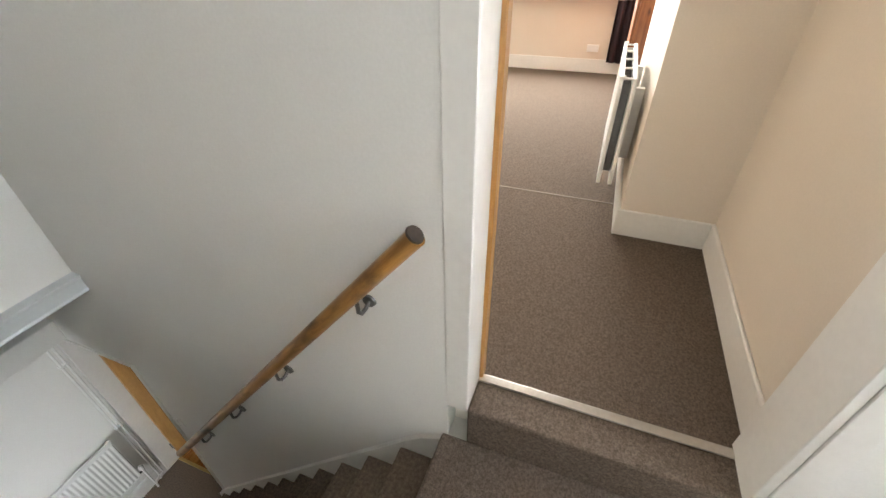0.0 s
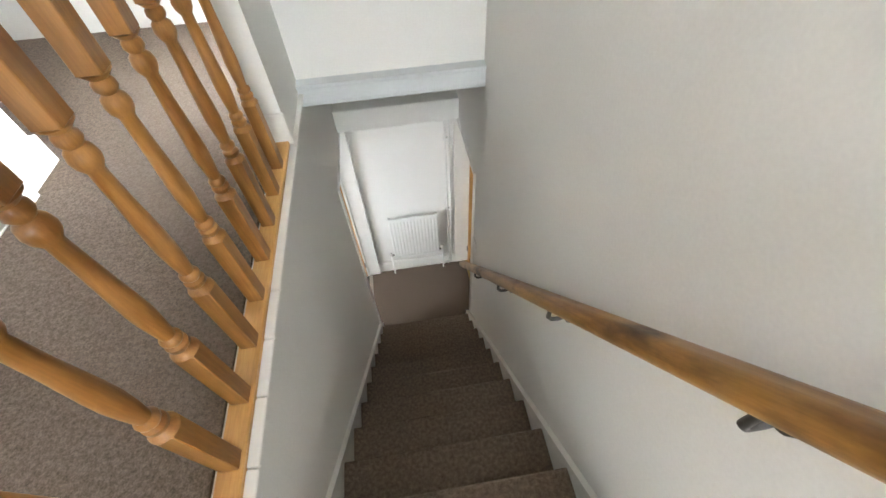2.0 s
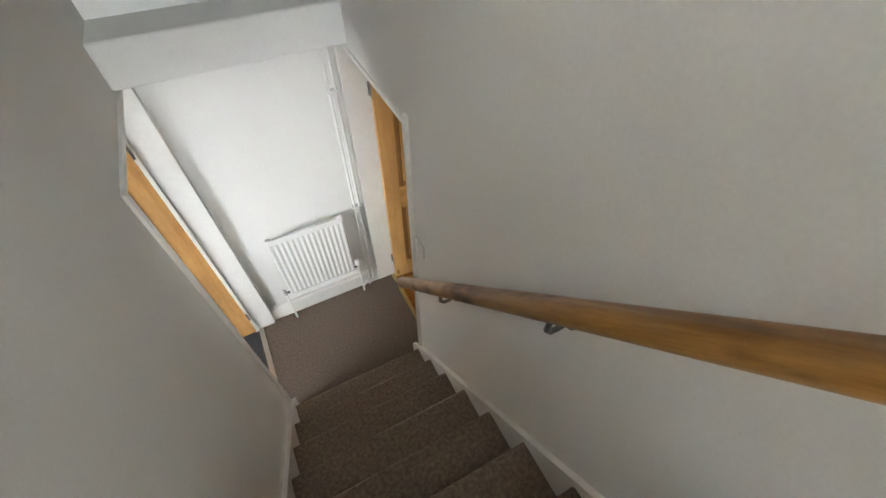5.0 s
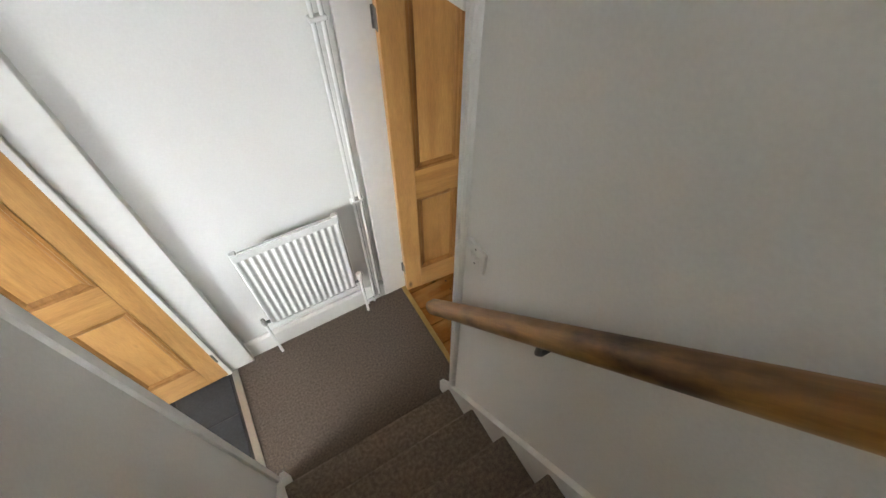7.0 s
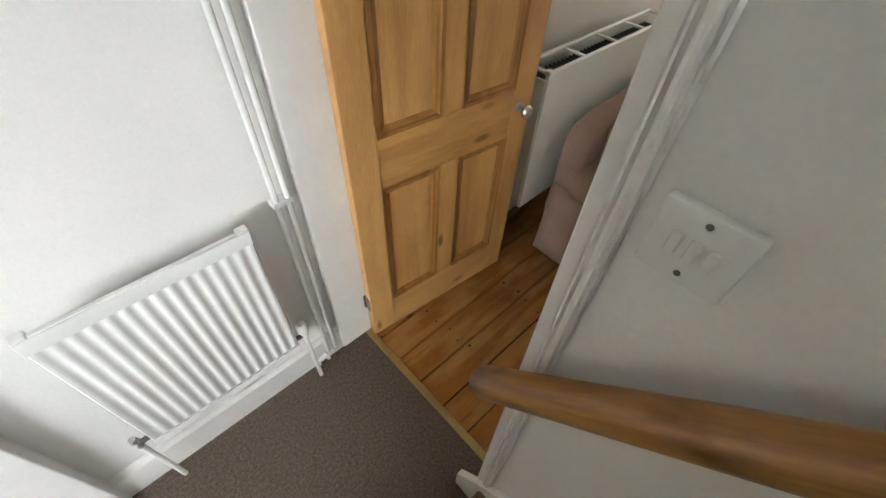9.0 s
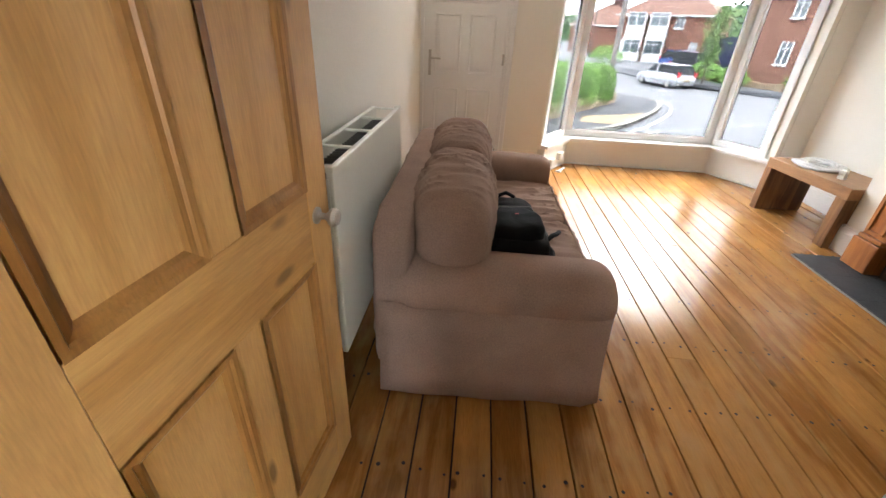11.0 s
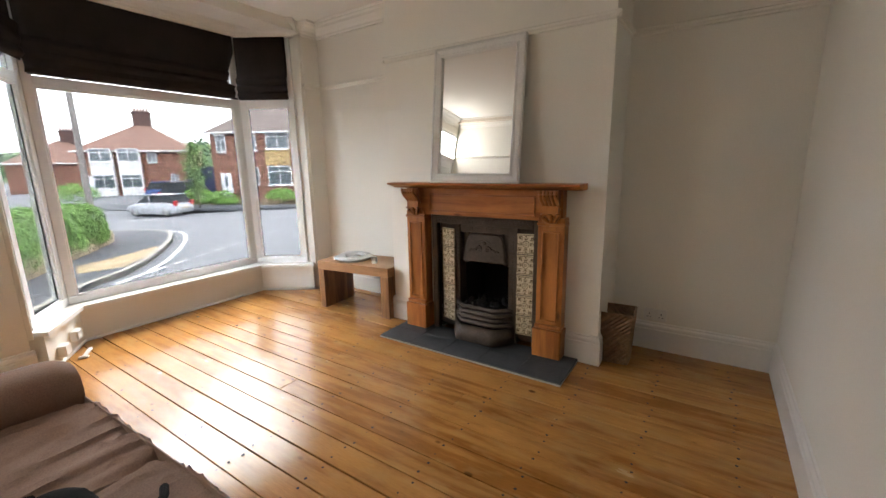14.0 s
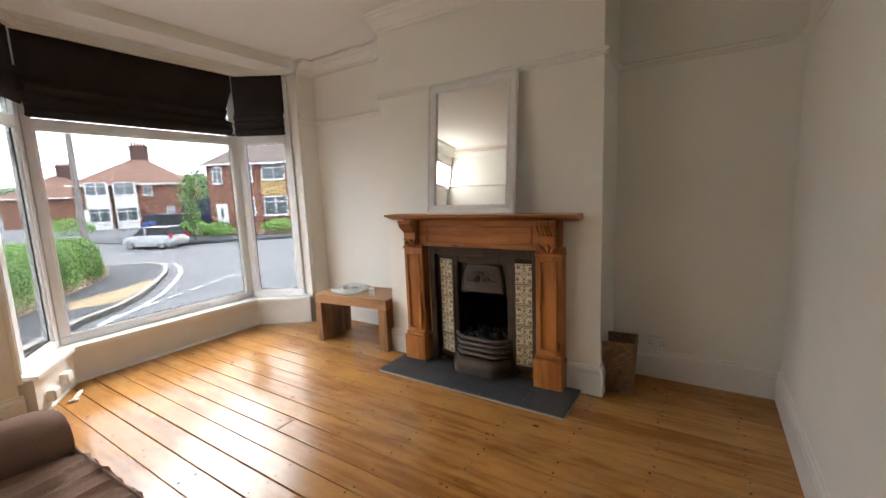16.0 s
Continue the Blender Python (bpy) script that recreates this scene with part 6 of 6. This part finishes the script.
def house(at, w, d, eaves, ridge, label, bays=(), windows=(), doors=(), chimney=None, side=(), gable=False, roofmat=None):
    h = root("house", at, label, "house", "houses across the street")
    part("wall", boxes([(0, w, 0, d, -0.6, eaves)]), BRICK, h, "red brick wall")
    bm = bmesh.new()
    o = 0.35
    base = [bm.verts.new(v) for v in ((-o, -o, eaves), (w + o, -o, eaves), (w + o, d + o, eaves), (-o, d + o, eaves))]
    inset = d / 2 if not gable else -o
    r0, r1 = bm.verts.new((min(inset, w / 2 - 0.3), d / 2, ridge)), bm.verts.new((max(w - inset, w / 2 + 0.3), d / 2, ridge))
    bm.faces.new((base[0], base[1], r1, r0)), bm.faces.new((base[1], base[2], r1)), bm.faces.new((base[2], base[3], r0, r1)), bm.faces.new((base[3], base[0], r0)), bm.faces.new(list(reversed(base)))
    bmesh.ops.recalc_face_normals(bm, faces=bm.faces)
    rf = part("roof", bm, roofmat or ROOF, h, "brown red tiled roof")
    part("gutter", boxes([(-o, w + o, -o - 0.08, -o, eaves - 0.12, eaves + 0.02)]), RENDERW, h)
    if chimney:
        cx, cy = chimney
        ch = part("chimney", boxes([(cx - 0.75, cx + 0.75, cy - 0.4, cy + 0.4, ridge - 1.2, ridge + 1.25), (cx - 0.82, cx + 0.82, cy - 0.47, cy + 0.47, ridge + 1.0, ridge + 1.15)]), mat("sooty_brick", (0.10, 0.055, 0.045), 0.9), rf, "sooty brick chimney stack")
        for k in range(5):
            part("chimney_pot", cyl_bm(bmesh.new(), (cx - 0.55 + k * 0.27, cy, ridge + 1.24), (cx - 0.55 + k * 0.27, cy, ridge + 1.6), 0.11, 0.09, 10), BRICK, ch)
    for x, bw in bays:
        b = part("bay", boxes([(x, x + bw, -0.55, 0, -0.5, eaves - 0.05)]), RENDERW, h, "white rendered bay")
        house_window(h, x + 0.05, 0.75, bw - 0.1, 1.35, -0.57)
        house_window(h, x + 0.05, 3.3, bw - 0.1, 1.25, -0.57)
    for x, z, ww, hh in windows:
        house_window(h, x, z, ww, hh)
    for x, m in doors:
        dd = part("door", boxes([(x, x + 0.95, -0.06, 0.02, -0.1, 2.0)], 0.01), m, h, "white front door")
        part("door_glass", boxes([(x + 0.35, x + 0.6, -0.08, -0.05, 0.9, 1.7)]), DARKGLASS, dd)
    for y, z, ww, hh in side:
        f = part("side_window", boxes([(w - 0.02, w + 0.05, y, y + ww, z, z + 0.07), (w - 0.02, w + 0.05, y, y + ww, z + hh - 0.07, z + hh), (w - 0.02, w + 0.05, y, y + 0.07, z, z + hh), (w - 0.02, w + 0.05, y + ww - 0.07, y + ww, z, z + hh), (w - 0.02, w + 0.05, y + ww / 2 - 0.03, y + ww / 2 + 0.03, z, z + hh)]), UPVC, h, "white framed window")
        part("pane", boxes([(w - 0.01, w + 0.02, y + 0.05, y + ww - 0.05, z + 0.05, z + hh - 0.05)]), DARKGLASS, f)
    return h


vx = math.degrees(math.atan2(-0.534, -0.846))
house(pose(51.0, -10.7, -1.05, 0, 0, vx + 24), 9.2, 9.0, 4.35, 7.3, "red brick semi-detached house with white bays", bays=((1.1, 1.8), (3.3, 1.8)), windows=((5.6, 3.2, 0.8, 1.25), (7.4, 0.9, 0.7, 1.1)), doors=((0.08, UPVC),), chimney=(4.7, 4.5), side=((0.7, 3.3, 1.0, 1.3), (0.7, 0.7, 0.9, 1.3)))
h2 = house(pose(37.21, -16.15, -1.0, 0, 0, vx + 2), 12.0, 8.0, 5.45, 8.6, "red brick house with tan panels and white windows", windows=((0.47, 3.8, 0.85, 1.45), (3.15, 3.9, 0.8, 1.3), (3.15, 0.95, 0.8, 1.5), (4.77, 4.0, 2.0, 1.45), (4.73, 0.9, 2.05, 1.65)), doors=((0.55, UPVC),), roofmat=mat("grey_brown_roof_tile", (0.165, 0.125, 0.105), 0.85, vary=0.2, scale=2))
part("cladding", boxes([(4.6, 6.75, -0.05, 0.02, 2.62, 3.92)]), CLADY, h2, "yellow brick panel between the windows")
house(pose(66.0, -8.5, -1.2, 0, 0, vx + 40), 9.5, 9.0, 3.6, 6.4, "brick house further along the street", windows=((7.8, 0.9, 0.8, 1.1),), chimney=(5.5, 4.5))
house(pose(70, -43, -0.4, 0, 0, vx), 12, 9, 6.4, 9.9, "distant house on the rise", windows=((2, 2, 1.4, 1.3), (7, 2, 1.4, 1.3)), chimney=(6, 4))
thing("garage", boxes([(0, 3.0, 0, 4, 0, 2.7)], 0.02), GARAGE, "dark blue garage beside the brick house", "garage", at=pose(40.6, -15.4, -1.1, 0, 0, vx + 4))
bm = bmesh.new()
for k in range(40):
    box_bm(bm, k * 0.5, k * 0.5 + 0.47, 0, 0.25, 0, 0.55 + 0.03 * (k % 3), 0.02)
thing("far_garden_wall", bm, STONE, "low stone garden wall across the street", "garden wall", "stuff", at=pose(33.5, -12.0, -1.55, 0, 0, vx + 2))


def bush(at, r, n, seed, label, material, name="bush", category="bush"):
    def smp(rng):
        d = rng.normal(size=3)
        d /= np.linalg.norm(d)
        d[2] = abs(d[2]) if rng.random() < 0.8 else d[2] * 0.4
        return d * np.array(r) * (0.8 + 0.25 * rng.random()) + np.array([0, 0, r[2] * 0.5]), d
    me = leaf_cloud(n, smp, 0.11, seed)
    me.materials.append(material)
    o = new(name, me)
    o.matrix_world = at
    return tagged(o, label, category, "bushes across the street")


bush(pose(33.4, -12.7, -1.4), (1.7, 1.1, 0.9), 900, 21, "green garden bush across the street", LEAF)
bush(pose(31.6, -13.6, -1.45), (1.6, 1.0, 0.8), 900, 22, "green garden bush across the street", LEAF)
bush(pose(28.0, -16.2, -1.2), (1.5, 0.9, 0.7), 700, 23, "green garden bush across the street", LEAF)
bush(pose(45.0, -8.6, -1.2), (3.0, 1.4, 1.1), 1000, 24, "green garden bush across the street", LEAF)

tr = root("street_tree", pose(31.0, -11.6, -1.5), "young street tree with a light green crown", "tree")
bm = bmesh.new()
cyl_bm(bm, (0, 0, -0.1), (0.04, 0, 1.7), 0.075, 0.05, 10)
tk = part("trunk", bm, mat("grey_bark", (0.14, 0.11, 0.09), 0.9, vary=0.3), tr)
random.seed(3)
bm = bmesh.new()
for k in range(14):
    a = k * 2.4
    z = 1.5 + k * 0.16
    cyl_bm(bm, (0.03, 0, z), (math.cos(a) * 0.75, math.sin(a) * 0.75, z + 0.75), 0.028, 0.008, 6)
cyl_bm(bm, (0.04, 0, 1.65), (0.02, 0, 4.3), 0.05, 0.012, 8)
part("limbs", bm, mat("brown_twig", (0.12, 0.09, 0.07), 0.9), tr)


def crown(rng):
    z = rng.uniform(1.3, 4.75)
    R = 1.1 * math.sin(math.pi * min(0.98, max(0.05, (z - 1.1) / 3.75))) ** 0.7
    a = rng.uniform(0, 2 * math.pi)
    lump = 0.75 + 0.35 * math.sin(a * 3 + z * 2.5)
    rr = R * lump * rng.uniform(0.35, 1.0)
    d = np.array([math.cos(a), math.sin(a), 0.4])
    return np.array([rr * math.cos(a), rr * math.sin(a), z]), d


me = leaf_cloud(1900, crown, 0.085, 8)
me.materials.append(TREELEAF)
o = new("crown", me)
o.parent = tr

# pole and lamp
pl = root("telegraph_pole", pose(34.4, -6.4, gz(34.4)), "tall grey wooden telegraph pole", "pole")
part("shaft", cyl_bm(bmesh.new(), (0, 0, -0.2), (0, 0, 9.5), 0.2, 0.15, 12), mat("weathered_pole", (0.22, 0.19, 0.17), 0.9, vary=0.2), pl, "", True)
lp = root("street_lamp", pose(52, -8.5, -1.0), "thin dark street lamp post", "lamp post")
part("shaft", cyl_bm(bmesh.new(), (0, 0, 0), (0, 0, 6.0), 0.09, 0.05, 8), DARKSTEEL, lp)
part("head", boxes([(-0.5, 0.1, -0.08, 0.08, 5.95, 6.05)], 0.02), DARKSTEEL, lp)


# parked cars
CARGLASS = mat("dark_car_glass", (0.02, 0.022, 0.024), 0.3, vary=0.2, bump=0, spec=0.2)

def car(at, paint, label, L=3.9, W=1.68, Hh=1.42):
    c = root("parked_car", at, label, "car", "parked cars")
    bm = bmesh.new()
    st = [(-L / 2, 0.42, 0.58, 0.86), (-L / 2 + 0.12, 0.24, 0.84, 0.97), (-L / 2 + 0.5, 0.18, 0.9, 1.0), (-L / 2 + 1.0, 0.18, 0.92, 1.0), (0, 0.18, 0.92, 1.0), (L / 2 - 1.05, 0.18, 0.88, 1.0), (L / 2 - 0.4, 0.2, 0.78, 0.97), (L / 2 - 0.05, 0.3, 0.62, 0.84)]
    rings = []
    for x, z0, z1, wf in st:
        hw = W / 2 * wf
        rings.append([bm.verts.new((x, y, z)) for y, z in ((-hw * 0.92, z0), (-hw, (z0 + z1) / 2), (-hw * 0.93, z1), (0, z1 + 0.03), (hw * 0.93, z1), (hw, (z0 + z1) / 2), (hw * 0.92, z0))])
    for a, b in zip(rings, rings[1:]):
        for k in range(7):
            bm.faces.new((a[k], a[(k + 1) % 7], b[(k + 1) % 7], b[k]))
    bm.faces.new(list(reversed(rings[0]))), bm.faces.new(rings[-1])
    bmesh.ops.recalc_face_normals(bm, faces=bm.faces)
    part("body", bm, paint, c, "", True)
    bm = bmesh.new()
    cab = [(-L / 2 + 0.12, 0.9, 0.90), (-L / 2 + 0.55, Hh - 0.04, 0.78), (0.1, Hh, 0.80), (L / 2 - 1.55, Hh - 0.08, 0.78), (L / 2 - 0.95, 0.88, 0.90)]
    va = [bm.verts.new((x, -W / 2 * f, z)) for x, z, f in cab]
    vb = [bm.verts.new((x, W / 2 * f, z)) for x, z, f in cab]
    for k in range(4):
        bm.faces.new((va[k], va[k + 1], vb[k + 1], vb[k]))
    bm.faces.new(list(reversed(va))), bm.faces.new(vb)
    bmesh.ops.recalc_face_normals(bm, faces=bm.faces)
    part("windows", bm, CARGLASS, c, "dark car windows")
    bm = bmesh.new()
    box_bm(bm, -L / 2 + 0.5, L / 2 - 1.5, -W / 2 * 0.79, W / 2 * 0.79, Hh - 0.05, Hh + 0.015, 0.02)
    part("car_roof", bm, paint, c)
    for s in (-1, 1):
        part("pillar", boxes([(-0.05, 0.05, s * W / 2 * 0.86 - 0.05, s * W / 2 * 0.86 + 0.05, 0.88, Hh - 0.03)]), paint, c)
        part("tail_light", boxes([(-L / 2 + 0.02, -L / 2 + 0.16, s * W / 2 * 0.8 - 0.12, s * W / 2 * 0.8 + 0.1, 0.72, 1.02)], 0.02), REDMARK, c, "red tail light")
        for x in (-L / 2 + 0.72, L / 2 - 0.75):
            wheel = part("wheel", cyl_bm(bmesh.new(), (x, s * (W / 2 - 0.02), 0.30), (x, s * (W / 2 - 0.2), 0.30), 0.30, None, 20), BAG, c, "", True)
            part("rim", cyl_bm(bmesh.new(), (x, s * (W / 2 - 0.015), 0.30), (x, s * (W / 2 - 0.1), 0.30), 0.2, None, 14), STEEL, wheel, "", True)
    part("number_plate", boxes([(-L / 2 - 0.01, -L / 2 + 0.02, -0.26, 0.26, 0.5, 0.61)]), CLADY, c, "yellow number plate")
    return c


SILVER = mat("silver_car_paint", (0.46, 0.47, 0.48), 0.35, metal=0.3, vary=0.03, bump=0)
DARKCAR = mat("dark_grey_car_paint", (0.06, 0.065, 0.07), 0.25, metal=0.3, vary=0.05, bump=0)
BLUECAR = mat("blue_car_paint", (0.03, 0.06, 0.2), 0.25, metal=0.2, vary=0.05, bump=0)
car(pose(31.3, -9.2, gz(31.3), 0, 0, 22), SILVER, "small silver hatchback parked at the far kerb")
car(pose(35.6, -13.3, -1.32, 0, 0, 215), DARKCAR, "dark grey people carrier parked on a drive", 4.3, 1.8, 1.75)
car(pose(39.2, -13.6, -1.1, 0, 0, 215), BLUECAR, "blue car parked on a drive", 4.0, 1.7, 1.5)

# distant wooded rise
bm = bmesh.new()
rows = []
for i in range(41):
    y = -260 + i * 12
    hgt = 5 + 9 * math.exp(-((y + 95) / 60) ** 2) + 2.5 * noise.noise(Vector((i * 0.5, 0, 0)))
    rows.append([bm.verts.new((150, y, -3)), bm.verts.new((172, y, hgt * 0.8)), bm.verts.new((210, y, hgt))])
for a, b in zip(rows, rows[1:]):
    for k in range(2):
        bm.faces.new((a[k], b[k], b[k + 1], a[k + 1]))
structure("backdrop_hill", bm, GRASSY, "distant grassy rise behind the houses", "hill")


def woods(rng):
    y = rng.uniform(-190, 60)
    x = rng.uniform(110, 190)
    c = np.array([x, y, 1 + 7 * math.exp(-((y + 95) / 60) ** 2) * (x - 100) / 60])
    d = rng.normal(size=3)
    d /= np.linalg.norm(d)
    return c + d * np.array([3, 4, 3.2]), d


me = leaf_cloud(5000, woods, 1.3, 14)
me.materials.append(FARTREE)
tagged(new("far_woods", me), "distant dark green trees on the rise", "trees", kind="stuff")

# ---- floorboards ----
fl = structure("floor_lounge", boxes([(-0.055, 4.62, 0.0, RY, -0.03, -0.022)]), mat("dark_gap", (0.015, 0.011, 0.008), 0.95), "varnished pine floorboards running to the bay", "floor")
random.seed(21)
BW = 0.142
board_me = {}
yb, row = -0.03, 0


def bay_end(y):
    if y < 0.24 or y > 2.54:
        return RX + 0.005
    if y < 0.60:
        return 4.12 + (y - 0.27) / 0.33 * 0.48 + 0.01
    if y > 2.20:
        return 4.12 + (2.52 - y) / 0.32 * 0.48 + 0.01
    return 4.605


nails = bmesh.new()
while yb < RY:
    y0, y1 = max(yb, 0.0), min(yb + BW, RY)
    end = max(bay_end(y0), bay_end(y1))
    cuts = [-0.055, end] if row % 3 else [-0.055, random.uniform(1.2, 3.2), end]
    for a, b in zip(cuts, cuts[1:]):
        me = mesh_of("board", boxes([(a + 0.0008, b - 0.0008, y0 + 0.0022 + 0.0018 * random.random(), y1 - 0.0022 - 0.0018 * random.random(), -0.021, 0.0)], 0.0018), BOARDS)
        o = new("board", me)
        o.parent = fl
        yc = (y0 + y1) / 2
        o.matrix_basis = pose(0, yc, random.uniform(-0.001, 0.0), random.uniform(-0.4, 0.4), random.uniform(-0.03, 0.03), 0) @ pose(0, -yc, 0)
    for j in range(11):
        x = 0.22 + j * 0.40 + random.uniform(-0.01, 0.01)
        if x < end - 0.05:
            for yy in (y0 + 0.03, y1 - 0.03):
                bmesh.ops.create_circle(nails, cap_ends=True, segments=6, radius=random.uniform(0.0045, 0.0085), matrix=Matrix.Translation((x + random.uniform(-0.015, 0.015), yy + random.uniform(-0.01, 0.01), 0.0022)))
    yb += BW
    row += 1
thing("floor_nails", nails, mat("dark_nail_hole", (0.02, 0.013, 0.009), 0.8, bump=0), "dark nail heads along the floorboards", "nails", "stuff")
